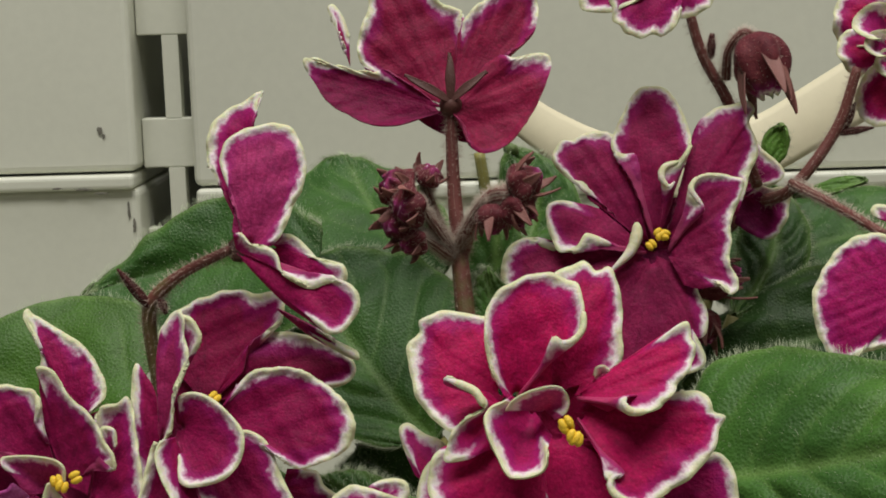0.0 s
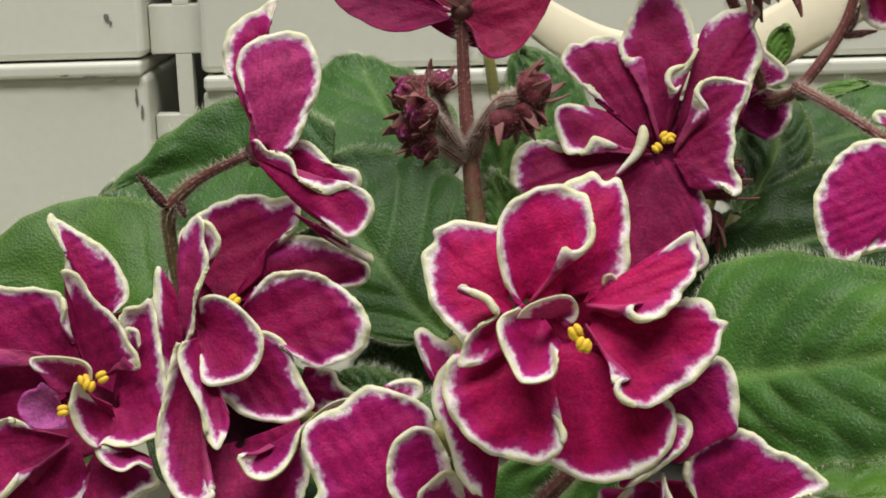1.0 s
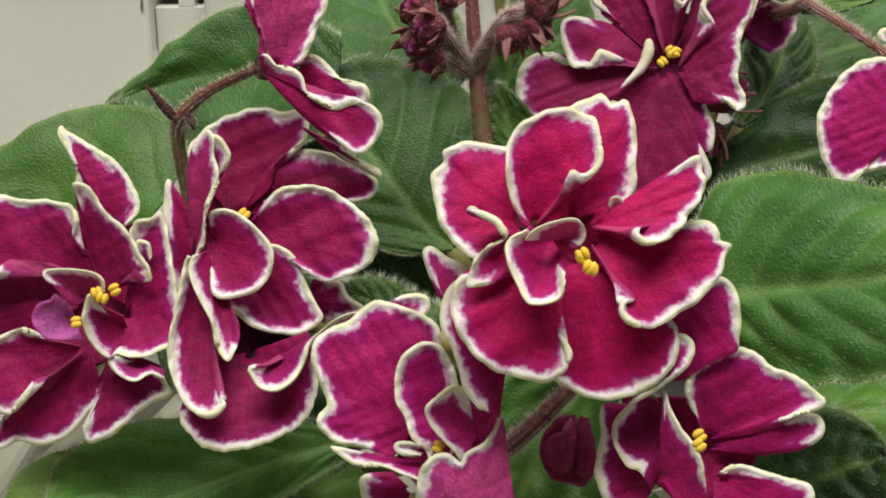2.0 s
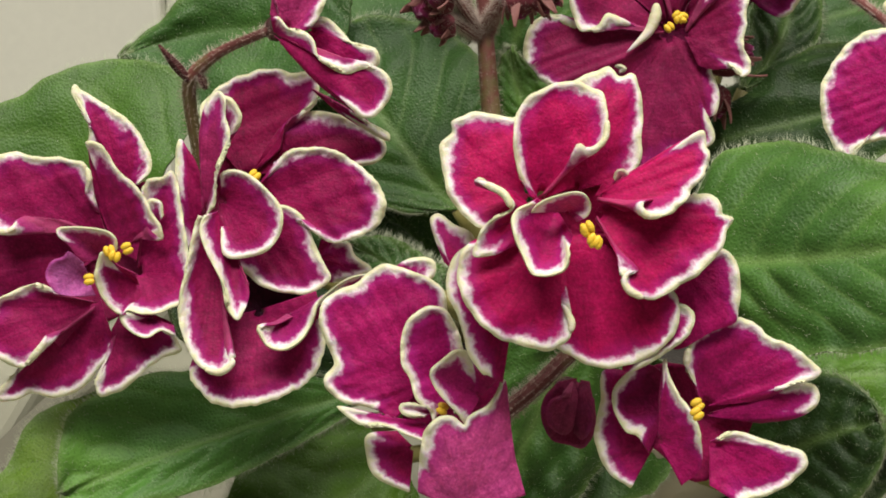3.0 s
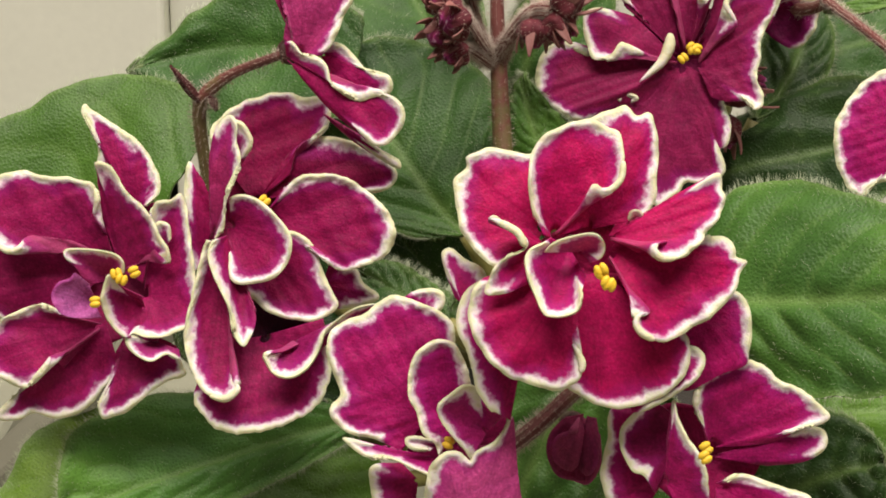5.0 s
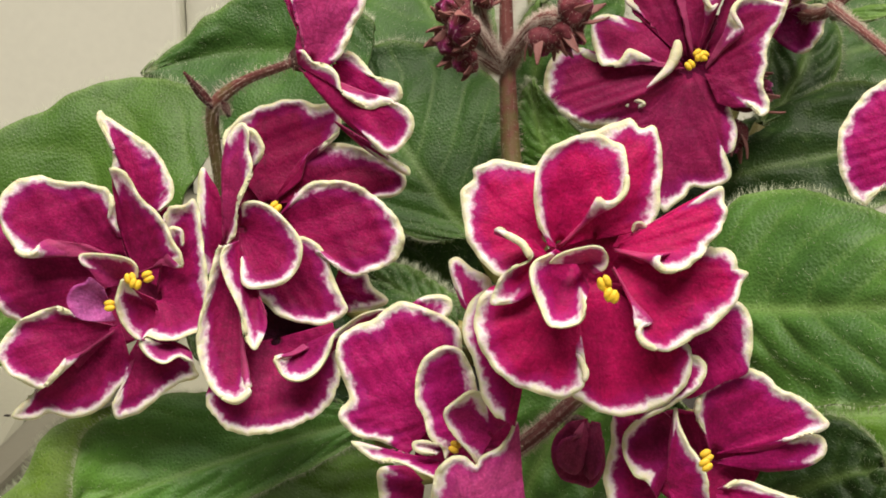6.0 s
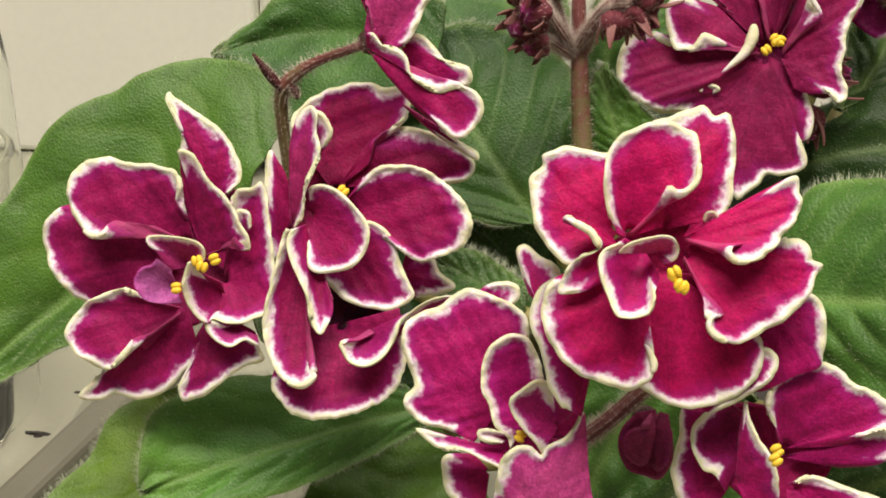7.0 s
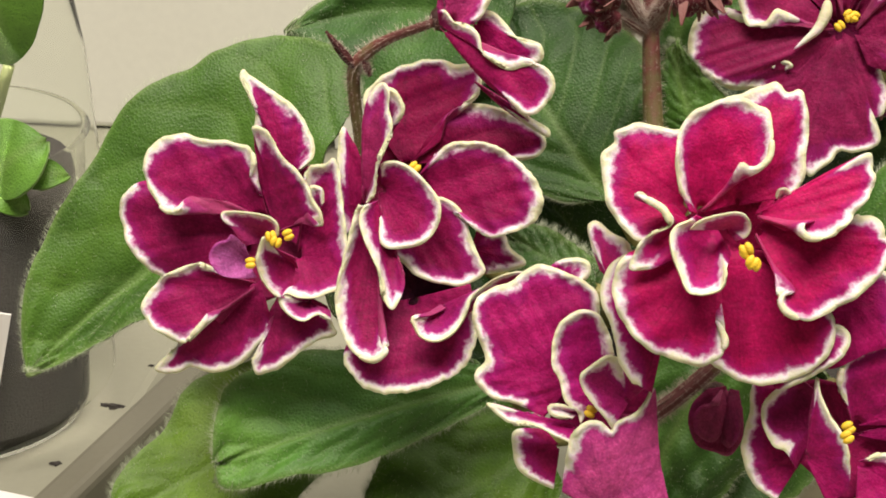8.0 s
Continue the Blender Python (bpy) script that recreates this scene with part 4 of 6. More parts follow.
lobe(bloom, (14.8, -4.4, -6.5), [(19, -2.7, -6, 0), (21.5, -2.2, -6), (23.4, -3.9, -6), (24.1, -7.7, -6), (23.8, -11.1, -6), (23.3, -13.3, -6, 0.6), (19.9, -14.6, -6, 0), (14, -17.2, -6.5, 0), (11.4, -11.3, -6.5, 0)], tone=(0.8, 1, 1.05))
lobe(bloom, (12.4, -11.1, -4.5), [(14.2, -10.2, -3.8), (15.8, -10.6, -3.3), (16.8, -12, -3.3), (16.2, -14.4, -3.3), (14.4, -16.3, -3.5), (11.5, -18.3, -4), (7.8, -20.3, -4.5), (6.2, -19.7, -5, 0), (9.5, -15.4, -5, 0)], tone=(0.9, 1.2, 1.1))
lobe(bloom, (5.5, 7.4, -1.5), [(4.5, 8.2, 0), (4.9, 9.3, 0.5), (6.1, 9.5, 0.5), (7, 8.6, 0), (7, 7.7, -1)], tone=(1, 9, 2.4))
rolled_edge(bloom, [(3.3, 16.2, 4.8), (2.9, 13.7, 5.2), (1.5, 12.2, 5.4), (0.2, 12.0, 5.3), (-0.7, 12.7, 5.0)], 0.62)
rolled_edge(bloom, [(10.8, 2.5, 5.0), (8.9, 2.6, 5.0), (7.9, 3.6, 5.0), (8.3, 4.5, 4.8)], 0.62)
rolled_edge(bloom, [(8.4, -9.2, 2.4), (6.6, -8.3, 2.7), (5.7, -7.0, 2.7), (6.1, -5.8, 2.5), (7.5, -5.2, 2.0)], 0.62)
rolled_edge(bloom, [(-2.2, -14.0, 3.2), (-2.0, -12.6, 3.2), (-2.7, -10.9, 2.8), (-3.5, -9.6, 2.0)], 0.62)
rolled_edge(bloom, [(-10.6, 3.9, 6.0), (-11.6, 5.8, 5.8), (-13.6, 7.0, 5.2), (-15.6, 7.9, 4.4)], 0.66)
throat(bloom, (0.5, 0.2, -3.6), 9, (1.08, 1.1, 1.05))
anthers(bloom, (-0.6, -0.4, 9.5), 4)

bloom = violet_bloom((-0.0748, 0.0290, 0.8441), "dark magenta violet blossom with cream picotee edge, opened flat")
lobe(bloom, (-4.7, 0.4, -4), [(-20.1, -11.4, -4, 0), (-22, -7.5, -4), (-24.5, -6.1, -4), (-27.4, -2.7, -4), (-29.5, 1.2, -4), (-29.8, 5.2, -4), (-27.6, 8.6, -4), (-23.2, 9.9, -4, 0), (-14.5, 10, -4, 0)], tone=MAGENTA)
lobe(bloom, (-2.8, 3.3, -2), [(-6.8, 5.2, 0, 0), (-10.4, 6.6, 1, 0), (-15, 7.1, 1.5, 0), (-16.6, 6.5, 2.5, 0.6), (-17.4, 5, 3), (-19.3, 4.4, 3), (-21.6, 6.2, 2.5), (-23.4, 9.4, 2), (-24, 13.2, 2), (-22.4, 16, 2), (-19.7, 17.5, 2), (-16.9, 18, 2), (-13.6, 17, 2), (-10.2, 17.1, 2), (-6.9, 16.3, 2), (-5.2, 15.5, 2), (-4.9, 13.3, 2), (-5.2, 10.9, 1.5, 0.7), (-3.9, 9.1, 0, 0)], tone=MAGENTA, bulge=0.05)
lobe(bloom, (-4.3, -6.3, -2.5), [(-1, -14.9, -1, 0), (-1.7, -16.4, -1), (-3.7, -18, -1), (-5.4, -20.2, -1.5), (-8.3, -22.5, -2), (-11.7, -23.5, -2), (-15.6, -22.6, -2), (-18.4, -23.9, -2), (-22.1, -23.6, -2), (-21.3, -21.8, -2), (-18.5, -19.4, -2), (-16.1, -17.5, -2, 0), (-12.8, -12.2, -2, 0)], tone=MAGENTA)
lobe(bloom, (0.6, -7.2, -2), [(8.4, -10.8, 1, 0), (9.5, -13.9, 1), (10.1, -15.6, 1), (6.4, -17.1, 0), (3.1, -19.5, 0), (0.7, -21.7, 0), (-1.2, -22.6, 0), (-3.6, -23.2, 0), (-4.4, -21.7, 0), (-4.4, -20.4, 0), (-2.3, -17.2, -0.5, 0.4), (-2, -12, -1, 0)], tone=MAGENTA)
lobe(bloom, (-4.1, -7.7, -1.5), [(-10.6, -15, -1, 0), (-12, -13, 2, 0.5), (-12.7, -14.7, 3), (-14.6, -16.8, 2.8), (-16.2, -18.1, 2.5), (-19.2, -17, 2.5), (-22.1, -15.2, 2.5), (-23.5, -12.1, 2.5), (-22.9, -9.8, 2.5), (-20.8, -7.4, 2.5), (-17.8, -5.4, 3), (-14.5, -4.1, 3), (-12.4, -4.6, 3), (-11.1, -5.8, 1.5, 0)], tone=MAGENTA)
lobe(bloom, (0.6, 11.5, -1), [(-5.5, 19.4, 0), (-5.4, 22.4, 0), (-6.4, 26, 0.5), (-7.9, 27.8, 1), (-7.3, 29.3, 1), (-6.1, 28.1, 1), (-2.6, 26.1, 0.5), (0.5, 23.9, 0), (3.1, 21.3, 0), (4.8, 17.7, 0), (5.2, 14.7, 0), (3.4, 12.8, 0)], tone=MAGENTA)
lobe(bloom, (2.6, -2.4, -1.5), [(3.6, 6.2, 1, 0), (4.2, 12.2, 1), (5.7, 13.4, 1.5), (7.4, 13.6, 1.5), (8.9, 14.6, 1.5), (9.9, 12, 1.5), (10.7, 7.2, 2), (11.6, 1.6, 2.5), (12.1, -3.1, 3), (11.8, -6.7, 3), (8.8, -8.3, 4), (6.1, -9.2, 4.5), (3.8, -9.1, 4.5), (1.9, -8.6, 4.5), (0.8, -9.1, 4.5, 0.5), (0.9, -6.1, 2, 0)], tone=MAGENTA, bulge=-0.04)
lobe(bloom, (-1.3, 1.4, -1.5), [(-4.4, 10, 0, 0), (-5, 18, 2, 0.3), (-5, 19.4, 3), (-2.8, 19.2, 3.5), (-1.4, 17.5, 3.5), (0.3, 14.7, 3.5), (2.4, 12.8, 3.5), (4.5, 10.5, 3.5), (5.8, 7.7, 3.5), (7.2, 5.5, 3.5), (7.6, 3, 3.5), (5.7, 4.4, 2.5, 0.5), (3.9, 5.3, 1, 0), (2.4, -0.5, 0, 0)], tone=MAGENTA, bulge=-0.03)
lobe(bloom, (6.3, 5.8, 1), [(4.5, 8.5, 2.4), (5.4, 9.9, 2.8), (7.3, 9.3, 2.8), (7.6, 7, 2.2)], tone=(0.9, 9, 1.9))
lobe(bloom, (5.1, -9.9, 1.5), [(9.1, -11.2, 2.5, 0), (9.4, -12.9, 3.3), (7.4, -12, 3.8), (5.2, -13.1, 4.5), (3.1, -12.6, 4.5), (1.2, -11.1, 4.5), (0.5, -9.6, 4.5), (1.4, -8.7, 4.3), (4.1, -9.4, 3.5, 0.3)], tone=(0.9, 6, 1.6))
lobe(bloom, (3.1, -4.7, 1), [(5.7, -9.9, 2, 0), (2.6, -9.5, 4, 0.4), (0.2, -8.8, 5.5), (-1.5, -6.7, 6.5), (-2.6, -4, 7.5), (-2.4, -1.2, 8), (-1.3, 1, 8), (0, -0.8, 6.5, 0.3), (3, -2.7, 3, 0)], tone=MAGENTA, bulge=-0.08)
lobe(bloom, (-1.8, 0.1, 3), [(-5.4, -0.8, 6, 0), (-6.8, 2, 8, 0.3), (-8.3, 3.6, 9), (-8.5, 4.9, 9), (-7.1, 5.2, 9), (-3.9, 5.2, 9), (-0.7, 4.6, 8.5), (0.9, 3.2, 8), (0.9, 1.4, 7)], tone=(0.95, 7, 1.7))
lobe(bloom, (-4.6, -3.5, 3), [(-3.2, -6, 5, 0), (-6, -6.1, 7, 0.2), (-8.6, -5.6, 8, 0.3), (-10.1, -4, 8.5, 0.6), (-10.6, -2.2, 8.5, 0.6), (-9.5, -0.3, 8.5, 0.6), (-7.9, 0.3, 8, 0.6), (-6.8, 1.2, 8, 0.3), (-4.9, -0.8, 6, 0)], tone=(1, 22, 3.2))
rolled_edge(bloom, [(-20.6, 5.4, 3.6), (-18.9, 4.6, 3.8), (-17.2, 5.0, 3.8), (-16.6, 6.3, 3.2)], 0.62)
rolled_edge(bloom, [(-5.0, 15.1, 2.7), (-4.7, 13.2, 2.7), (-5.1, 10.9, 2.2)], 0.62)
rolled_edge(bloom, [(-14.8, -16.8, 3.3), (-13.3, -15.3, 3.6), (-12.3, -13.9, 3.5), (-12.0, -12.7, 3.0)], 0.62)
throat(bloom, (-2.5, -1.0, -4.5), 10, (0.76, 2.4, 1.05))
throat(bloom, (1.1, 4.8, -4.0), 8, (0.76, 2.4, 1.05))
anthers(bloom, (1.3, 0.6, 9.0), 3)
anthers(bloom, (-3.5, -3.4, 8.0), 1)

bloom = violet_bloom((-0.0527, 0.0340, 0.8558), "deep wine-red violet blossom with cream edge, turned sideways")
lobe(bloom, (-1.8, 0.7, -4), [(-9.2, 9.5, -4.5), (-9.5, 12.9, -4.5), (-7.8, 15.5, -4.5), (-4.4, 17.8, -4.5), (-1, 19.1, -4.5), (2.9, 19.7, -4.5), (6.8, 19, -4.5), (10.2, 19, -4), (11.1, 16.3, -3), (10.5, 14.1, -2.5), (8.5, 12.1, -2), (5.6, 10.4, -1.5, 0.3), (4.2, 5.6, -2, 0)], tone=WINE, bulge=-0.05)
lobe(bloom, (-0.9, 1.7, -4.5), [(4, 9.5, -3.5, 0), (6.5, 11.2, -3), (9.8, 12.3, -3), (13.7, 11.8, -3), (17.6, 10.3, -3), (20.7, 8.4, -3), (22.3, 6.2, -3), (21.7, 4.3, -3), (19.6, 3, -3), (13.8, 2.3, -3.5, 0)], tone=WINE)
lobe(bloom, (9.8, -12.8, -6), [(10.8, -9.4, -6, 0), (13.7, -9.6, -6), (15.7, -10.1, -6), (16.7, -12.3, -6), (19.3, -14.3, -6), (18.7, -15.7, -6), (13.8, -16.9, -6), (10.8, -16.7, -6, 0)], tone=DEEP)
lobe(bloom, (0.5, -1.7, -1), [(1.3, 0.2, 0, 0), (3.6, 3, 1.5, 0.7), (6, 5.1, 2.5), (9.3, 5.7, 3), (13.1, 5.4, 3), (16.9, 3.5, 3), (20.3, 0.5, 3), (22.2, -2.6, 3), (22.2, -5.4, 3), (20.3, -8, 3), (17, -9.5, 3), (13.7, -10.3, 3), (11.4, -9.3, 3), (9.9, -7.4, 2.5, 0.6), (7.4, -6, 1, 0)], tone=DEEP)
lobe(bloom, (-2.4, -6.1, -1), [(3.6, -4.1, 1, 0), (5.4, -3.8, 2), (7.9, -5.2, 2), (9.6, -7.9, 2), (10.8, -11.2, 2), (12.1, -14, 2), (13.2, -16.1, 2), (11.4, -17.7, 2), (8.1, -18.8, 2), (4.3, -18.3, 2), (0.9, -16.9, 2), (-1.9, -14.6, 2), (-3.9, -12.2, 2), (-4.5, -8.9, 1, 0)], tone=DEEP)
lobe(bloom, (-5.5, -2.8, 1), [(-5.7, 0.1, 3, 0), (-4.7, 1.6, 4), (-2.2, 2, 5), (0.7, 0.7, 6), (3.3, -1.6, 6.5), (5.3, -4.3, 6.5), (5.6, -7.1, 6.5), (4.6, -9.7, 6.5), (2.5, -11.7, 6.5), (-0.6, -12.6, 6), (-3.4, -12.6, 5.5), (-5, -11, 5), (-5.1, -8, 4, 0)], tone=DEEP)
lobe(bloom, (-9.7, -8, -2), [(-11.7, -11.9, -1), (-12.5, -7.1, 0), (-12.8, -1.4, 0), (-13.1, 3.4, 0), (-12.4, 7.5, 0), (-11, 6, 0, 0.4), (-9.3, 3, 0, 0), (-8, -2.3, 0, 0)], tone=DEEP)
lobe(bloom, (-4.5, 6.7, 2), [(-4.2, 14.4, 4.5), (-2.7, 13.6, 4.3), (-1.3, 11.2, 4), (-1.8, 9.2, 3.5), (-3.5, 6.7, 2, 0)], tone=(0.8, 4, 1.2))
lobe(bloom, (-8, -5.3, 1), [(-8.5, -1.4, 2, 0), (-8.6, 6.2, 3, 0.2), (-8.1, 10.9, 3.5, 0.5), (-6.7, 13.9, 4), (-4.7, 14.9, 4.7), (-3.7, 13.2, 5.2), (-3.7, 10.6, 5.5), (-3, 7.5, 5.7), (-4.2, 4.4, 5.7), (-5.2, 1.9, 5.5), (-5.5, -1.4, 5), (-5.7, -3.7, 4.5), (-7, -5.2, 3.5)], tone=(0.75, 4, 1.1))
throat(bloom, (-2.9, -0.9, -6.0), 8, (0.6, 1.1, 0.72))
anthers(bloom, (0.8, 1.0, 4.0), 1)

bloom = violet_bloom((-0.0497, 0.0220, 0.8382), "drooping dark magenta violet blossom with cream rolled edges")
lobe(bloom, (-1.9, -0.5, -5), [(7.9, 2.6, -2, 0), (9.1, -2.1, -1), (9.4, -6.8, -1), (8, -10.7, -1), (4.8, -13.6, -1), (0.1, -15.5, -0.5), (-5, -16.4, 0), (-9.2, -15.5, 0), (-11.5, -13.2, 0), (-13, -10.7, -1), (-12, -7.1, -3, 0), (-7.5, -1.5, -4, 0)], tone=MAGENTA, bulge=0.03)
lobe(bloom, (-8.7, 14.7, -1.5), [(-6.2, -0.3, -1, 0), (-6.8, -5.8, 1, 0), (-5.6, -7.7, 3.2, 0.8), (-5, -8.7, 3.5), (-7.2, -10.3, 3.5), (-9.7, -10, 3), (-11.7, -8.3, 2.5), (-13.4, -4.9, 2), (-14.2, -1.2, 2), (-13.7, 2.6, 2), (-12.9, 6.7, 1.5), (-12.1, 11.9, 1), (-10.9, 15.2, 1)], tone=DEEP, bulge=-0.05)
lobe(bloom, (-7.7, 16.1, -1), [(-4.2, 6.3, 0, 0), (-2.7, 2.6, 1, 0.4), (-3.7, -1, 2.5), (-4.7, -1.9, 3), (-5.9, -0.1, 3), (-6.6, 3.6, 3), (-8.5, 7.3, 3), (-9.9, 10.5, 3), (-10.5, 13.3, 2.5), (-9.5, 15.2, 2)], tone=DEEP, bulge=-0.06)
lobe(bloom, (3.1, -1.3, -2.5), [(10.5, 2.6, 2.5), (8.5, 0.5, 3), (7.5, -2.6, 3), (5.7, -5.3, 3.5), (3.1, -6.6, 4), (0.7, -6.2, 4), (-0.6, -4.4, 4), (-0.9, -3, 4), (1.6, -2.9, 1.5, 0.2), (4.2, -1.7, -1, 0)], tone=(0.6, 1.5, .95), bulge=-0.05)
lobe(bloom, (12.6, 1.5, -1), [(7.2, -2.9, 1, 0), (8.7, 0.7, 3), (11, 3.1, 4), (13.8, 4.8, 5), (17.5, 5.5, 5), (17.7, 4.3, 4, 0)], tone=DEEP)
rolled_edge(bloom, [(-9.7, -9.9, 3.5), (-7.1, -10.2, 4.0), (-5.2, -8.8, 4.0), (-5.7, -7.7, 3.4)], 0.62)
# throat toned far down: the shade of the hollow between petals, as colour
throat(bloom, (-1.4, -0.6, -5.5), 8, (0.12, 0.5, 0.25))

bloom = violet_bloom((-0.0207, 0.0060, 0.8280), "purple-magenta violet blossom with broad white frilled edges")
lobe(bloom, (-4.6, 20.6, -6), [(-7.3, 22.2, -6, 0.5), (-5.1, 23.5, -6), (-2.3, 23.8, -6), (-0.7, 22.9, -6), (-0.7, 21, -6), (-1.8, 19.7, -6)], tone=(0.8, 1.2, 1.1))
lobe(bloom, (-4.4, -6.5, -3.5), [(-5.2, -13.7, -3.5), (-10.7, -11.1, -3.5), (-12, -7.5, -3.5), (-11.8, -4.3, -3.5), (-7.1, -3.8, -3.5, 0)], tone=DEEP)
lobe(bloom, (-2.6, 4, -3), [(-7.1, -1.9, -2.5, 0), (-11.6, 0.1, -2), (-14.8, 0.6, -2), (-17, 1.9, -2), (-18.4, 3.7, -2), (-18.3, 5.3, -2), (-16.9, 6.8, -2), (-17.4, 8.7, -2), (-18.4, 11.2, -2), (-19.2, 13.8, -2), (-18.6, 16.8, -2), (-16.3, 18.6, -2), (-13.1, 19.9, -2), (-10.9, 21.8, -2), (-8.4, 22.8, -2), (-5, 21.8, -2), (-1.8, 20.5, -2), (0.5, 18.7, -2), (1.1, 15.8, -2), (0.9, 11.8, -2, 0)], tone=PURPLE, bulge=0.04)
lobe(bloom, (1.4, 2, -0.5), [(-1.3, -1.9, 2), (-2, 0.1, 2.5), (-3.9, 1.8, 3), (-4.8, 4.6, 3), (-6, 7.2, 3), (-6.2, 10.7, 3), (-5.6, 13.2, 3), (-3.6, 15.3, 3), (-1.4, 16.3, 3), (0.5, 15.9, 2.5), (2, 13.8, 2), (3.4, 10.3, 1.5), (4, 6.7, 1, 0)], tone=(0.85, 1.6, 1.35), bulge=-0.04)
lobe(bloom, (6.2, 1.9, 2), [(3.7, -2.2, 5), (2.5, -0.3, 5.5), (0.2, 2.1, 6), (-1.3, 4.4, 6.5), (-1.7, 6.2, 7), (-0.5, 7.6, 7), (1.8, 9.4, 7), (3.4, 9.6, 6.5), (4.5, 8.1, 5.5), (5.7, 6.2, 5, 0.5), (8.8, 4.8, 4, 0)], tone=(0.95, 4, 1.6), bulge=-0.05)
lobe(bloom, (-1.7, -0.5, 1), [(-3, -0.9, 3), (-5.7, -0.7, 3.5), (-6.6, 0.5, 3.5), (-5.7, 1.3, 3.5), (-2.6, 0.8, 3)], tone=(1, 9, 2))
lobe(bloom, (-2.1, -2.3, -0.5), [(-2.6, -4.7, 4), (-6.1, -3.3, 3.5), (-9.6, -2.2, 3), (-12.8, -2.1, 2.5), (-15.9, 0.2, 2), (-15.9, 0.8, 2), (-12.4, -0.1, 1, 0.5), (-7, -2, 0, 0)], tone=(0.85, 1.6, 1.3))
lobe(bloom, (3.7, -16, 3), [(-3.8, -12.4, 4, 0.5), (-3.4, -6.8, 6), (-2.6, -2.6, 8), (-0.7, -0.6, 8.5), (1.5, -0.2, 8.5), (3.4, -1.7, 8), (4.1, -0.4, 8), (6.9, 1.2, 8), (8.6, 3.4, 7.5), (9.5, 5, 7), (10.1, 3.9, 6.5, 0.4), (10.5, -0.6, 6, 0), (11.3, -6.9, 5, 0.3), (12.9, -13.1, 4, 0.5)], tone=(1.35, 15, 2.7), bulge=0.08)
throat(bloom, (2.3, -1.1, -4.5), 8, (0.88, 1.5, 1.25))
anthers(bloom, (0.2, 0.3, 3.0), 1)

bloom = violet_bloom((0.0188, -0.0010, 0.8309), "crimson violet blossom with ruffled white edges, half open")
lobe(bloom, (-4.1, -1.3, -5), [(-10.2, -11.9, -5), (-13.7, -9.3, -5), (-15.6, -4.9, -5), (-15.5, -1.8, -5), (-14.6, 2.1, -5), (-14.7, 5.2, -5), (-13.3, 6.6, -5, 0.6), (-7.6, 5.7, -5, 0)], tone=(0.7, 1, 0.9))
lobe(bloom, (1.6, -4.7, -2), [(2.9, -3.7, 0), (5.1, -2.6, 0), (8.1, -3.5, 0), (11.5, -4.6, 0), (15.4, -5.9, 0), (15.9, -8.2, 0), (13.3, -10.8, 0), (6.4, -13.4, 0), (1.2, -10.9, 0, 0)], tone=(0.8, 1.2, 1.05))
lobe(bloom, (0.8, -0.5, -2.5), [(12.7, 3.6, -1.5, 0), (15.3, 4.5, -1.5), (17.7, 4, -1.5), (18.4, 2.1, -1.5), (17.5, 0.4, -1.5), (14.5, -1.1, -1.5, 0.3), (9.4, -1.8, -2, 0)], tone=(0.7, 1, 1))
lobe(bloom, (0.7, 0.9, -2), [(-1.3, 5, 0, 0), (-2.3, 6.7, 2), (-2.4, 9, 2), (-1.4, 11.6, 2), (1.3, 13.7, 1.5), (4.4, 14.5, 1), (7.1, 14.1, 1), (9.2, 13.1, 0.5), (10.9, 11.3, 0.5), (13.9, 10.1, 0.5), (16.4, 8.4, 0.5), (18, 6.1, 0.5), (16.5, 4.8, 0.5), (14.4, 4.6, 0.5), (12.4, 3.4, 0, 0.6), (10, 1.8, -1, 0)], tone=(0.8, 1.2, 1.05), bulge=0.05)
lobe(bloom, (-4.3, 0.7, -3.5), [(-7.5, -6.2, -2.5, 0), (-9.4, -3.6, -1.5), (-11.3, -2.7, -1), (-12.7, -0.4, -1), (-13.4, 2.2, -1), (-12.7, 4.5, -1), (-10.7, 6.3, -1.5), (-7.6, 7.3, -2, 0.4), (-5.4, 6, -2, 0)], tone=(0.6, 1, 0.8), bulge=-0.05)
lobe(bloom, (-6.6, -4.1, 0), [(-6.5, 2.9, 1, 0), (-6.2, 6.5, 2, 0.5), (-5.9, 8.7, 3), (-5.3, 6.6, 3.5), (-4.1, 3.7, 4), (-2.4, 1.3, 4.5), (-1.3, -0.8, 4.5), (-0.7, -3.4, 4), (-0.6, -7.8, 3, 0.5), (-3.4, -10.6, 2, 0)], tone=(0.75, 1.2, 1))
rolled_edge(bloom, [(-2.2, 10.1, 2.6), (-2.5, 8.3, 2.6), (-2.2, 6.7, 2.2)], 0.62)
throat(bloom, (-0.3, -0.5, -3.5), 9, (0.85, 1.3, 1.1))
anthers(bloom, (-1.4, 1.0, 9.0), 2)

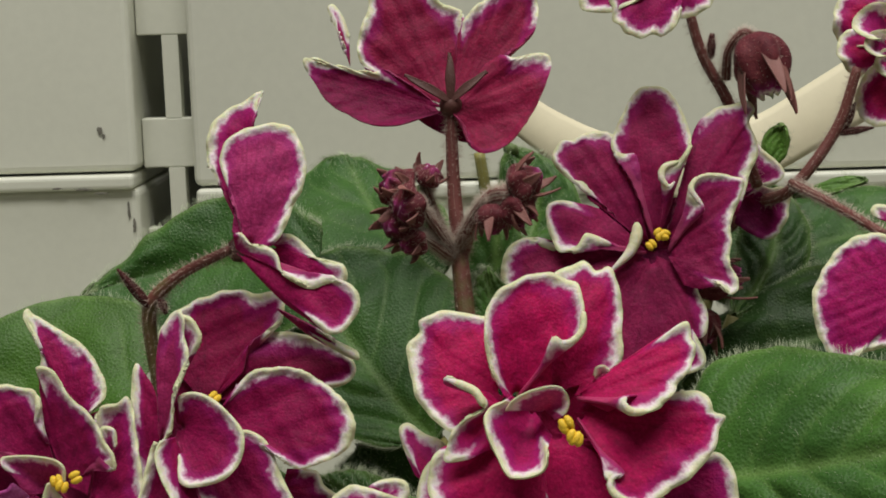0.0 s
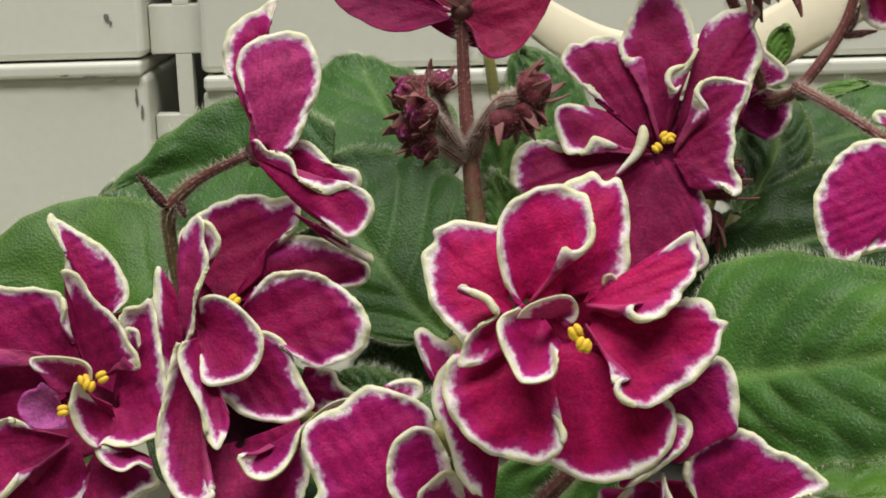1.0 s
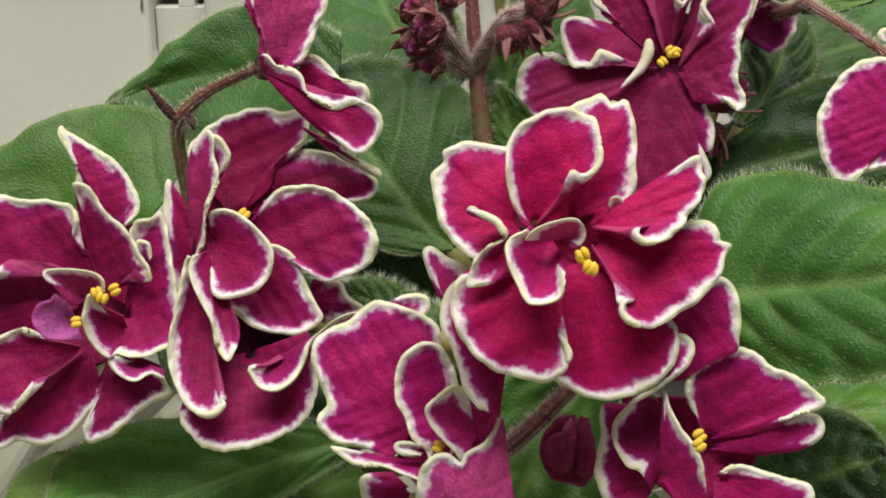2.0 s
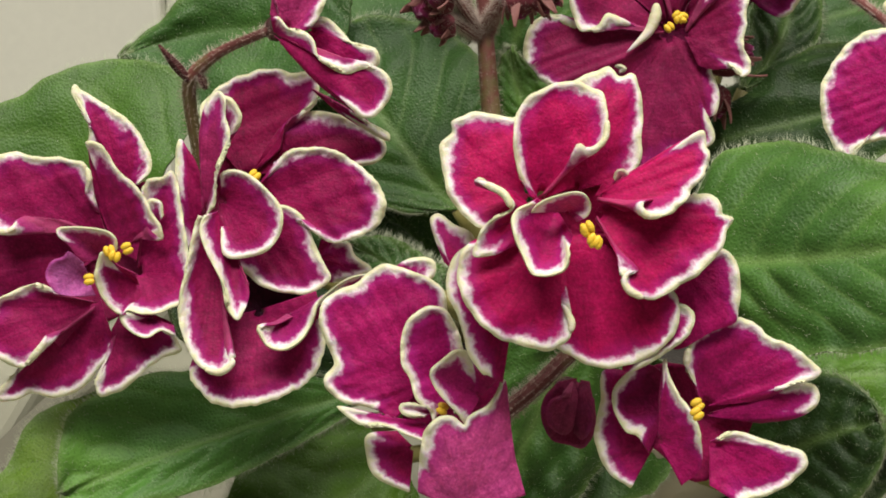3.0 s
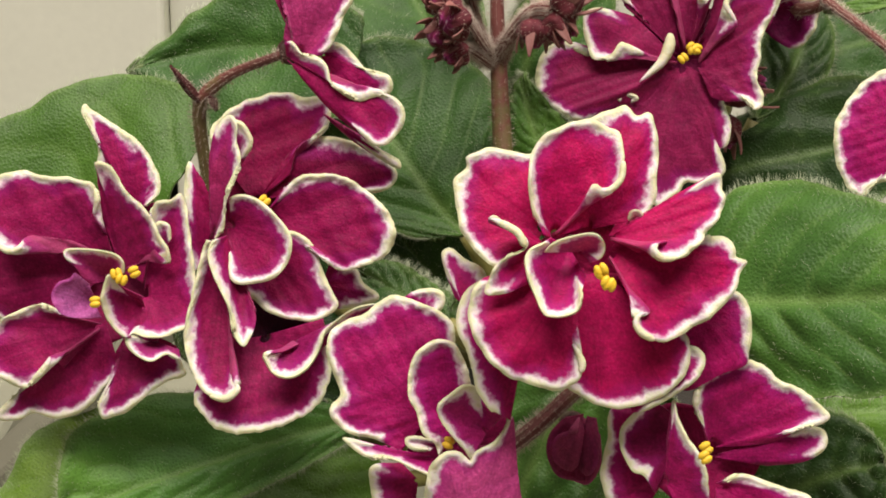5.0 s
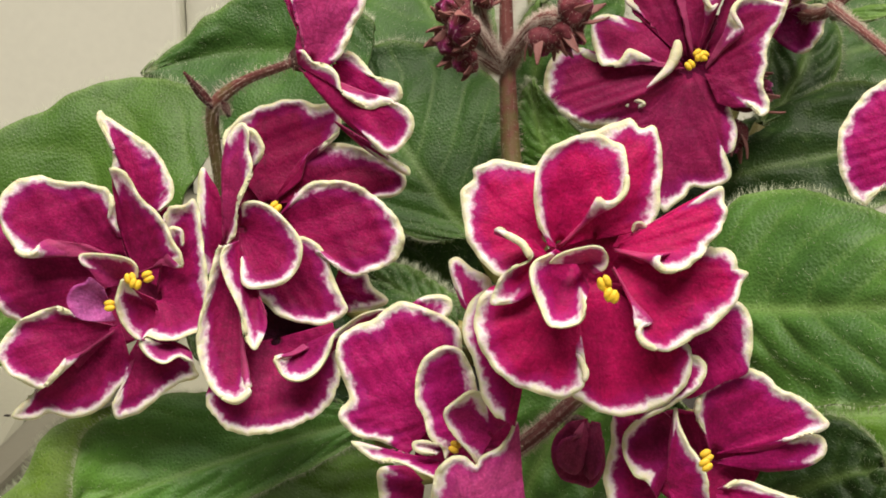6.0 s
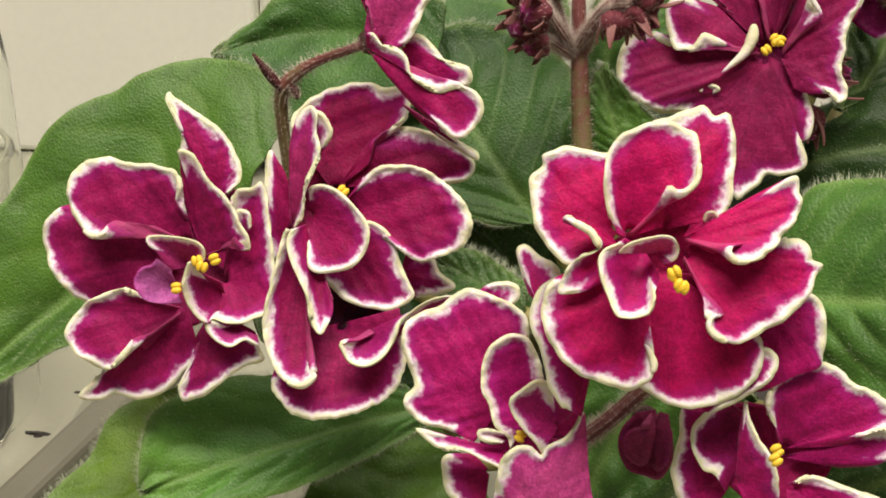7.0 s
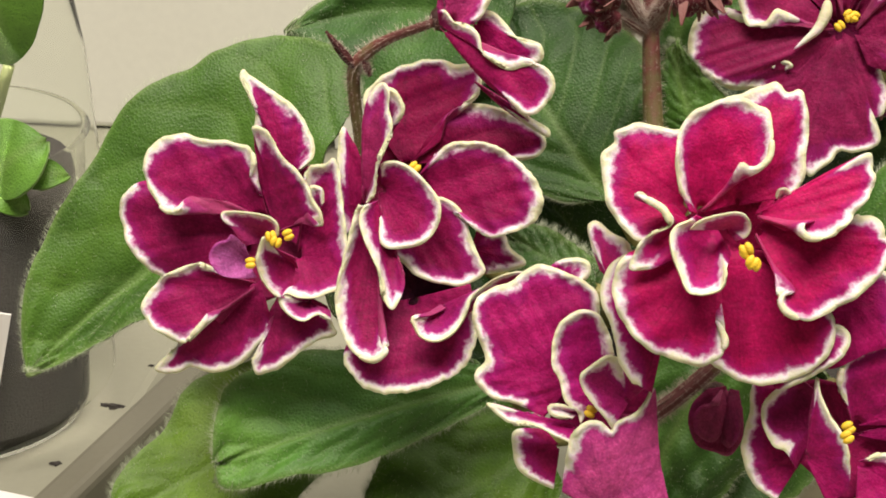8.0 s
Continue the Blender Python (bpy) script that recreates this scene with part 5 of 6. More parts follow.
bloom = violet_bloom((0.0211, 0.0735, 0.8735), "dusky magenta violet blossom with scalloped cream edge, fully open")
lobe(bloom, (-0.4, 0, -3), [(-11.4, 9.3, -1, 0.6), (-12.2, 12.1, -1), (-14.8, 13.1, -1), (-16.9, 15.3, -1), (-17.4, 17.7, -1), (-15.7, 20.3, -1), (-13.3, 20.5, -1), (-11.2, 21.6, -1), (-8.6, 22, -1), (-6.1, 21, -1), (-3.8, 16.1, -1, 0)], tone=DUSK)
lobe(bloom, (2.2, 1, -3), [(7.1, 14.4, -2, 0), (9, 21.9, -2, 0.6), (12.6, 25.5, -2), (16.8, 26.6, -2), (19.2, 27.2, -2), (20.4, 25.2, -2), (19.2, 22.8, -2), (20.2, 19.8, -2), (20.4, 16.6, -2), (18.7, 13.4, -2), (17.2, 9.1, -1.5), (15.5, 5.3, -1, 0)], tone=DUSK)
lobe(bloom, (-0.1, -1, -3), [(7.9, -5.3, -2.5, 0), (7.7, -8, -2.5), (9.2, -12.2, -2.5), (8.5, -16, -2.5), (6.9, -17.3, -2.5, 0.6), (8.2, -19.7, -2.5), (7.7, -21.9, -2.5), (4, -23.5, -3), (1.1, -23.3, -3), (-0.3, -25.1, -3), (-2.6, -27, -3), (-4.8, -27.8, -3), (-8, -20.4, -3, 0), (-11.3, -12.9, -3, 0)], tone=DUSK, bulge=0.04)
lobe(bloom, (-0.1, -1, -3), [(-8.1, -13.9, -3, 0), (-14.6, -12.4, -2.5), (-19.4, -12.5, -2), (-23.7, -10.4, -2), (-26.9, -7.7, -2), (-27.8, -4.5, -2), (-27, -0.8, -2), (-25.4, 1.7, -2), (-22.4, 2.8, -2), (-20, 1.1, -2), (-17.7, 0.2, -2), (-15.3, 1.1, -1.5, 0.3), (-10.4, 4.2, -2, 0)], tone=DUSK, bulge=0.06)
lobe(bloom, (-0.6, -1.2, -2), [(-7.3, -0.7, -1, 0), (-12, 1.8, 1.5), (-14.1, -0.4, 1.5), (-17.2, -1.1, 1.5), (-18.6, 1.8, 1.5), (-19.3, 4.9, 1.5), (-18.8, 7.8, 1.5), (-16.2, 8.6, 1), (-12, 8, 0, 0.4), (-9.4, 7.3, -1, 0)], tone=DUSK)
lobe(bloom, (0.5, 0.3, -2), [(-2.5, 11.3, -1, 0), (-2.3, 16.5, 0, 0.6), (-4.9, 16.8, 0.5), (-6.7, 18.2, 0.5), (-5.8, 21.8, 0), (-3.5, 26, 0), (-1.5, 29.2, 0), (1.1, 30, 0), (4.2, 29, 0), (6.3, 25.9, 0), (7.3, 22.8, 0.5), (7.9, 19.4, 1), (6.6, 16.3, 2), (4.4, 14.3, 2.5), (1.9, 13.5, 3), (1.6, 11.6, 3), (2.8, 9.8, 3), (4.1, 10.8, 3, 0.7), (3.8, 7.6, 0, 0)], tone=DUSK, bulge=0.06)
lobe(bloom, (2.4, -1.3, -2), [(6, 3.3, 0, 0), (8.6, 5.3, 2.5, 0.5), (8.2, 6.9, 3), (6.7, 8.8, 3), (7.7, 11.3, 3), (10.6, 12.2, 3), (14.4, 11.7, 2.5), (16.5, 10.4, 2.5), (15.4, 6.9, 2), (13.6, 3.1, 2), (13.6, -0.5, 2), (12.8, -4.1, 2), (14.1, -6.7, 2), (14.2, -9, 2), (12.5, -9.9, 2), (11, -8.3, 1.5), (7.8, -8.3, 0, 0.2), (4.9, -7.3, -1, 0)], tone=DUSK, bulge=0.05)
lobe(bloom, (-10.2, -9.2, -3), [(-12.4, -8.3, -1), (-11.6, -7, -1), (-9.4, -7, -1), (-8.4, -7.9, -1), (-9.3, -9, -2, 0)], tone=(0.8, 10, 1.8))
rolled_edge(bloom, [(-2.9, 4.2, 0.3), (-3.1, 1.7, 0.1), (-4.6, -1.3, 0.1), (-8.5, -4.9, 0.1)], 1.15)
rolled_edge(bloom, [(4.9, 14.6, 2.8), (2.3, 13.5, 3.4), (1.6, 11.6, 3.5), (2.7, 9.9, 3.4), (3.8, 10.7, 3.2)], 0.62)
rolled_edge(bloom, [(7.9, 11.4, 3.5), (6.7, 9.2, 3.6), (7.9, 7.0, 3.4), (9.0, 5.4, 2.9)], 0.62)
throat(bloom, (0.5, 0.2, -4.0), 12, (0.58, 1, 0.92))
anthers(bloom, (-0.5, 0.1, 4.0), 4)

bloom = violet_bloom((0.0434, 0.0950, 0.8810), "half-opened wine-red violet bud with cream tips")
lobe(bloom, (-2.6, -0.3, -1), [(0.2, 9, 0, 0.5), (1.7, 7.2, 0), (5.2, 3.5, 0), (4.5, 0.8, 0.5), (0.3, -0.3, 1), (-1.5, -2.5, 1, 0)], tone=(0.62, 2, 0.95))
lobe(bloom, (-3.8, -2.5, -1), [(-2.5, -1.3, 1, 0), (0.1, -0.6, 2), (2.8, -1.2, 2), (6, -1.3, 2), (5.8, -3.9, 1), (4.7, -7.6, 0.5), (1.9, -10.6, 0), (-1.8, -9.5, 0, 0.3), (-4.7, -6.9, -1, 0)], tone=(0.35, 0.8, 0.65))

bloom = violet_bloom((-0.0146, 0.0660, 0.9002), "dark crimson violet blossom seen from behind with green-brown calyx")
lobe(bloom, (-17.5, 9.8, -7), [(-18.3, 13, -7, 0.5), (-19.7, 16.8, -7), (-21.4, 20.8, -7), (-20.3, 21.8, -7), (-18.7, 19.7, -7), (-17.6, 16.2, -7)], tone=BACK)
lobe(bloom, (-0.2, 0.2, -2), [(-13.9, 7.8, -3, 0.2), (-15.6, 9.4, -3), (-16, 13.1, -3), (-15.1, 16.2, -3), (-13.9, 19.3, -3), (-13.5, 22.5, -3), (-9.9, 25.1, -3), (-4.9, 23.3, -3), (-1.5, 20.5, -3), (1.4, 18.8, -3), (2.7, 18, -3), (2.2, 13.6, -2, 0)], tone=BACK, bulge=-0.05)
lobe(bloom, (0.3, -0.1, -1), [(1.9, 13.6, -2, 0), (3, 16.4, -2.5), (5.5, 19.2, -2.5), (9.1, 21.7, -3), (12.7, 23.2, -3), (15.6, 20.9, -3), (16.2, 17.2, -3), (15.2, 13.8, -2.5, 0.6), (13.1, 11.6, -2, 0.3), (10, 9.3, -1.5, 0.5), (7.5, 8, -1, 0.4), (5.4, 5.5, 0, 0)], tone=BACK, bulge=-0.05)
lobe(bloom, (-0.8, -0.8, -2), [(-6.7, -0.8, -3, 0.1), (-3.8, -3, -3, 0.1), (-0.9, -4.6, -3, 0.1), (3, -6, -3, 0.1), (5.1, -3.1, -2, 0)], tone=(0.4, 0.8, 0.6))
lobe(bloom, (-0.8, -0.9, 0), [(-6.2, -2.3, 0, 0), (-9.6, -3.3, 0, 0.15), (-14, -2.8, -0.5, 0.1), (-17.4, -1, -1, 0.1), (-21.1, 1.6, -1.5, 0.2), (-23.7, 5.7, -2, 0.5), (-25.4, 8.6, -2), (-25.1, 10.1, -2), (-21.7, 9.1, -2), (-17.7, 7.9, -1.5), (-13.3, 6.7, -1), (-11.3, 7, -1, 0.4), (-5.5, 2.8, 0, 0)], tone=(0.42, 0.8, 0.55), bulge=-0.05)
lobe(bloom, (0.2, -1.3, 1), [(6.4, 7.3, 0, 0), (8.9, 8.7, 0, 0.5), (11.4, 8.1, 0), (15.4, 9.1, -0.5), (17.8, 7.8, -0.5), (16.8, 3.5, 0, 0.5), (14.3, -1.5, 0, 0.2), (11.2, -6.1, 0.5, 0.3), (8.2, -8.4, 1, 0.4), (5.2, -9.2, 1, 0.5), (3.1, -7.7, 1, 0.4), (2.5, -4.4, 1, 0)], tone=BACK, bulge=-0.05)
for spot, wide_ in (((0.2, 8.2, 3.5), 1.6), ((-7.8, 4.6, 3.0), 1.4), ((6.4, 4.8, 3.0), 1.4)):
    sepal(bloom, (0.0, 0.0, 2.2), spot, wide_)
calyx_foot(bloom)

bloom = violet_bloom((-0.0495, 0.0430, 0.8811), "rose-magenta violet blossom in profile with folded cream-edged petals")
lobe(bloom, (0, 3.9, -3), [(-2.5, 10.4, -2, 0.5), (-4.6, 13.4, -2), (-4.8, 16.7, -2), (-3.9, 20.1, -2), (-2, 22.2, -2), (0.8, 23.6, -2), (4.6, 25.7, -2), (3.7, 23.2, -2, 0.2), (3.1, 19.8, -2, 0), (3, 12.1, -2, 0)], tone=(0.8, 1.3, 1.1))
lobe(bloom, (5.6, -0.7, -2), [(6.2, 1, -1.5, 0.5), (8.9, 0.9, -1.5), (11.6, -1.3, -1.5), (13.8, -3.7, -1.5), (17, -4.2, -1.5), (18, -6.4, -1.5), (16.4, -7.9, -2), (11, -8.4, -2, 0), (6.5, -4, -2, 0)], tone=(0.8, 1.2, 1))
lobe(bloom, (5.9, -10.8, -3), [(10, -13.4, -2, 0), (14.5, -15.6, -1.5, 0.4), (17.2, -17.6, -1.5), (19.2, -18.5, -1.5), (19.2, -20, -1.5), (16.2, -18.6, -2), (10.8, -15.1, -3, 0)], tone=(0.8, 1.5, 1.1))
lobe(bloom, (0.2, -1.9, 0), [(0, 0.4, 2, 0.6), (1.5, 0.5, 2.5), (3.1, -1.5, 3), (5.7, -2.1, 3), (7.3, -3.6, 3.5), (8, -6.1, 3.5), (10.2, -7.9, 4), (12.7, -8.9, 4), (16, -8.1, 4), (18.6, -8.7, 4), (20.2, -11.2, 4), (19.4, -13.8, 4), (17.1, -16.3, 4), (14.9, -16.5, 3.5), (12.2, -14.3, 3, 0.1), (7.8, -10.8, 2, 0), (2.8, -5.4, 1, 0)], tone=(0.75, 1.2, 0.9))
lobe(bloom, (2.2, -2.4, 0), [(-0.3, 1.1, 1, 0), (0.3, 7, 1.5, 0.1), (-1.5, 10.3, 2, 0.6), (-2.1, 13.1, 2), (-1, 15.9, 2), (1.7, 17.7, 2), (4.9, 18.5, 2), (7.7, 18.5, 2), (9.9, 17.4, 2), (11.4, 14.3, 2), (11.9, 11.2, 2), (11.3, 7.5, 2), (9.8, 5, 2), (8.8, 2, 2), (7.6, -0.3, 2), (6.1, -1.7, 2, 0.5)], tone=(0.95, 7, 1.6), bulge=0.08)

bloom = violet_bloom((0.0598, 0.0500, 0.8724), "magenta violet blossom with white-feathered cream edge")
lobe(bloom, (0.7, -4.2, -1), [(2.1, -11, 0), (-4.8, -13.1, 0), (-8.3, -13.9, 0), (-10.1, -14.8, 0), (-11.1, -16.4, 0), (-13.5, -15.1, 0), (-15, -11.8, 0), (-16.1, -8.5, 0), (-16.1, -4.8, 0), (-14.5, -0.6, 0), (-11.9, 2.6, 0), (-8.9, 5.2, 0), (-5.5, 5.9, 0), (-1, 5.1, 0), (4.3, 2.1, 0)], tone=(0.8, 1.4, 1.15), bulge=0.08)
lobe(bloom, (-0.2, 7.5, -2), [(-4.3, 9.1, -2), (-4.6, 10.3, -2), (-3.6, 11.3, -2), (-1.2, 10.9, -2), (1.9, 9.3, -2)], tone=(1, 6, 1.5))

bloom = violet_bloom((0.0697, 0.0900, 0.9083), "frilled crimson violet blossom with curled cream-white edges")
petal(bloom, (0.8, 1.8, -2.0), (-12.2, 6.8, -2.0), 12.6, bulge=0.1, ruffle=1.2, tone=(0.9, 1, 0.8))
petal(bloom, (0.2, -0.8, -1.0), (-12.8, -2.5, -1.0), 9.5, bulge=0.1, ruffle=1.2, tone=(0.9, 1, 0.8))
petal(bloom, (0.8, -2.6, -2.0), (-6.7, -15.8, -2.0), 11.6, bulge=0.1, ruffle=1.2, tone=(0.9, 1, 0.8))
petal(bloom, (-4.0, 0.1, 3.0), (-10.5, 2.4, 5.0), 7.4, bulge=0.2, fold=(40, 40), tone=(1, 4, 1.7))
petal(bloom, (-4.1, -3.5, 4.0), (-9.2, -2.4, 6.0), 5.3, fold=(40, 40), tone=(1, 4, 1.7))
petal(bloom, (-2.1, -5.0, 2.0), (-6.6, -7.7, 4.0), 6.3, fold=(40, 40), tone=(0.9, 1, 0.8))

bloom = violet_bloom((0.0256, 0.0800, 0.9229), "dusky rose violet blossom hanging from a stem, seen from below")
petal(bloom, (-0.1, -1.1, -0.0), (-9.3, -12.2, 0.0), 13.1, bulge=0.1, tone=(0.7, 1.5, 1))
petal(bloom, (-0.4, -0.6, -1.0), (-16.9, -6.3, -1.0), 8.1, tone=(1, 4, 1.4))
petal(bloom, (1.3, -0.3, -2.0), (2.2, -9.2, -2.0), 11.1, tone=(0.7, 1.5, 1))
bloom = violet_bloom((-0.0002, 0.0120, 0.8277), "wilted wine-brown violet blossom with pale crumpled edge")
lobe(bloom, (1.5, 2.6, 0.0), [(3.9, -0.9, 0.0, 0.18), (4.1, -5.4, 0.0, 0.27), (2.2, -8.7, 0.0, 0.45), (-0.4, -8.1, 0.5, 0.45), (-3.2, -7.2, 0.5, 0.45), (-4.7, -3.7, -0.0, 0.45), (-4.1, -0.5, 0.0, 0.45), (-1.8, 2.0, -0.0, 0.14)], tone=(0.42, 3, 0.6), bulge=0.12)
lobe(bloom, (0.5, 2.2, 1.5), [(-0.2, -0.2, 2.5, 0.09), (-3.2, -0.6, 3.0, 0.45), (-4.1, -2.9, 3.0, 0.45), (-3.4, -5.1, 2.5, 0.45), (-0.6, -6.3, 2.0, 0.23), (1.8, -2.5, 1.5, 0)], tone=(0.5, 5, 0.75), bulge=0.12)
lobe(bloom, (1.4, 2.4, 1.5), [(0.4, -6.2, 1.5, 0), (1.8, -7.2, 2.0, 0.45), (3.2, -5.3, 2.0, 0.45), (3.6, -1.6, 1.5, 0.23), (3.1, 2.0, 1.0, 0)], tone=(0.4, 3, 0.6), bulge=0.1)
leaf((-0.0740, 0.0556, 0.8471), (-0.1037, 0.0560, 0.8279), (-0.1288, 0.0406, 0.8079), 0.0596, label='broad hairy green violet leaf with pale scalloped edge', tone=(1.5, 1.28, 0.88), vein=0.9, sides=([(-0.0673, 0.0673, 0.8579), (-0.0700, 0.0710, 0.8633), (-0.0748, 0.0735, 0.8662), (-0.0840, 0.0752, 0.8672), (-0.0929, 0.0745, 0.8652), (-0.1014, 0.0717, 0.8612), (-0.1093, 0.0690, 0.8573), (-0.1155, 0.0656, 0.8518), (-0.1203, 0.0608, 0.8434), (-0.1252, 0.0563, 0.8355), (-0.1289, 0.0518, 0.8278), (-0.1307, 0.0475, 0.8206), (-0.1305, 0.0430, 0.8132), (-0.1288, 0.0406, 0.8079)], [(-0.0731, 0.0481, 0.8309), (-0.0901, 0.0452, 0.8207), (-0.1048, 0.0460, 0.8190), (-0.1146, 0.0442, 0.8142), (-0.1223, 0.0426, 0.8102), (-0.1288, 0.0406, 0.8079)]))
leaf((-0.0400, 0.0746, 0.8702), (-0.0635, 0.0850, 0.8702), (-0.0852, 0.0827, 0.8649), 0.0351, vein=0.3, stalk=False, sides=([(-0.0392, 0.0808, 0.8776), (-0.0493, 0.0881, 0.8831), (-0.0582, 0.0900, 0.8828), (-0.0670, 0.0897, 0.8795), (-0.0745, 0.0877, 0.8746), (-0.0808, 0.0856, 0.8695), (-0.0852, 0.0827, 0.8649)], [(-0.0398, 0.0694, 0.8629), (-0.0546, 0.0710, 0.8567), (-0.0673, 0.0730, 0.8566), (-0.0782, 0.0762, 0.8594), (-0.0852, 0.0827, 0.8649)]))
leaf((-0.0187, 0.0818, 0.8663), (-0.0289, 0.1000, 0.8746), (-0.0378, 0.1190, 0.8870), 0.0445, vein=0.7, sides=([(-0.0219, 0.0812, 0.8643), (-0.0414, 0.0862, 0.8639), (-0.0490, 0.0994, 0.8730), (-0.0479, 0.1122, 0.8815), (-0.0437, 0.1185, 0.8852), (-0.0407, 0.1188, 0.8865), (-0.0378, 0.1190, 0.8870)], [(-0.0155, 0.0831, 0.8702), (-0.0166, 0.1006, 0.8764), (-0.0236, 0.1126, 0.8820), (-0.0284, 0.1184, 0.8844), (-0.0331, 0.1187, 0.8859), (-0.0378, 0.1190, 0.8870)]))
leaf((-0.0186, 0.0608, 0.8419), (-0.0308, 0.0700, 0.8532), (-0.0442, 0.0839, 0.8714), 0.0408, vein=0.9, sides=([(-0.0250, 0.0604, 0.8408), (-0.0308, 0.0607, 0.8415), (-0.0412, 0.0648, 0.8457), (-0.0484, 0.0736, 0.8563), (-0.0479, 0.0806, 0.8656), (-0.0442, 0.0839, 0.8714)], [(-0.0165, 0.0620, 0.8449), (-0.0138, 0.0688, 0.8562), (-0.0146, 0.0768, 0.8650), (-0.0187, 0.0819, 0.8694), (-0.0249, 0.0840, 0.8720), (-0.0304, 0.0852, 0.8722), (-0.0360, 0.0854, 0.8726), (-0.0442, 0.0839, 0.8714)]))
leaf((-0.0372, 0.0394, 0.8142), (-0.0618, 0.0300, 0.8095), (-0.0871, 0.0222, 0.8029), 0.0275, label='velvety grey-green violet leaf with hairy rim below the blossoms', vein=0.8, tone=(2.1, 1.95, 2.0), sides=([(-0.0425, 0.0408, 0.8166), (-0.0569, 0.0392, 0.8200), (-0.0709, 0.0358, 0.8197), (-0.0818, 0.0323, 0.8173), (-0.0865, 0.0294, 0.8139), (-0.0876, 0.0255, 0.8091), (-0.0877, 0.0231, 0.8046), (-0.0871, 0.0222, 0.8029)], [(-0.0380, 0.0374, 0.8105), (-0.0438, 0.0339, 0.8084), (-0.0495, 0.0305, 0.8064), (-0.0563, 0.0270, 0.8044), (-0.0650, 0.0236, 0.8023), (-0.0729, 0.0221, 0.8014), (-0.0797, 0.0201, 0.7998), (-0.0849, 0.0200, 0.7992), (-0.0867, 0.0208, 0.8004), (-0.0871, 0.0222, 0.8029)]))
leaf((-0.0744, 0.0498, 0.8021), (-0.0912, 0.0350, 0.7946), (-0.1095, 0.0218, 0.7885), 0.0310, label='yellow-green violet leaf with thin hairy edge', tone=(2.7, 1.8, 1.0), vein=0.5, sides=([(-0.0792, 0.0530, 0.8101), (-0.0918, 0.0488, 0.8077), (-0.0989, 0.0452, 0.8042), (-0.1023, 0.0382, 0.7986), (-0.1063, 0.0322, 0.7957), (-0.1088, 0.0274, 0.7930), (-0.1095, 0.0218, 0.7885)], [(-0.0651, 0.0474, 0.7966), (-0.0694, 0.0400, 0.7932), (-0.0725, 0.0325, 0.7929), (-0.0764, 0.0264, 0.7901), (-0.0839, 0.0214, 0.7867), (-0.0963, 0.0200, 0.7853), (-0.1095, 0.0218, 0.7885)]))
leaf((-0.0301, 0.0500, 0.7952), (-0.0460, 0.0360, 0.7901), (-0.0615, 0.0260, 0.7892), 0.0308, tone=(2.1, 1.6, 0.9), vein=0.6, sides=([(-0.0394, 0.0536, 0.8038), (-0.0518, 0.0474, 0.7995), (-0.0581, 0.0419, 0.7976), (-0.0602, 0.0362, 0.7956), (-0.0616, 0.0315, 0.7932), (-0.0615, 0.0260, 0.7892)], [(-0.0253, 0.0468, 0.7873), (-0.0300, 0.0372, 0.7817), (-0.0399, 0.0292, 0.7801), (-0.0511, 0.0256, 0.7829), (-0.0615, 0.0260, 0.7892)]))
leaf((0.0187, 0.0300, 0.8432), (0.0352, 0.0160, 0.8496), (0.0552, 0.0052, 0.8565), 0.0393, label='large quilted green violet leaf with downy surface', vein=1.1, tone=(1.4, 1.3, 1.25), sides=([(0.0208, 0.0348, 0.8496), (0.0234, 0.0366, 0.8572), (0.0264, 0.0369, 0.8610), (0.0308, 0.0356, 0.8627), (0.0353, 0.0328, 0.8640), (0.0398, 0.0277, 0.8641), (0.0458, 0.0225, 0.8641), (0.0515, 0.0164, 0.8631), (0.0552, 0.0052, 0.8565)], [(0.0205, 0.0264, 0.8387), (0.0265, 0.0156, 0.8357), (0.0333, 0.0087, 0.8361), (0.0382, 0.0039, 0.8390), (0.0439, 0.0001, 0.8414), (0.0496, -0.0018, 0.8457), (0.0552, 0.0052, 0.8565)]))
# recessed leaf at half tone: shade put into its colour
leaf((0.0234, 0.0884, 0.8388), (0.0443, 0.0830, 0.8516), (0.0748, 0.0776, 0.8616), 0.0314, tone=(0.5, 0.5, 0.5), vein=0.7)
leaf((0.0343, 0.1000, 0.8593), (0.0576, 0.1100, 0.8661), (0.0902, 0.1200, 0.8719), 0.0333, label='light green violet leaf behind the stems', vein=0.7)
# low leaf toned down, the shade under the blossoms put into its colour
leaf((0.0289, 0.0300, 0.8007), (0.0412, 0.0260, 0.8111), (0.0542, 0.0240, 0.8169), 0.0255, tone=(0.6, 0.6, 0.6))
leaf((0.0310, 0.0500, 0.8121), (0.0521, 0.0500, 0.8124), (0.0770, 0.0500, 0.8140), 0.0275, tone=(2.2, 1.8, 1.1), label='yellowing green violet leaf half hidden below others')
leaf((-0.0044, 0.0574, 0.8568), (-0.0077, 0.0600, 0.8645), (-0.0092, 0.0646, 0.8720), 0.0103, tone=(1.5, 1.4, 1.1), sides=([(-0.0106, 0.0574, 0.8566), (-0.0120, 0.0587, 0.8605), (-0.0121, 0.0603, 0.8654), (-0.0109, 0.0629, 0.8700), (-0.0092, 0.0646, 0.8720)], [(0.0028, 0.0574, 0.8569), (0.0016, 0.0590, 0.8618), (-0.0026, 0.0603, 0.8656), (-0.0068, 0.0628, 0.8696), (-0.0092, 0.0646, 0.8720)]))
leaf((-0.0091, 0.1000, 0.8650), (0.0015, 0.1100, 0.8746), (-0.0036, 0.1200, 0.8874), 0.0195, tone=(0.9, 0.9, 0.8))
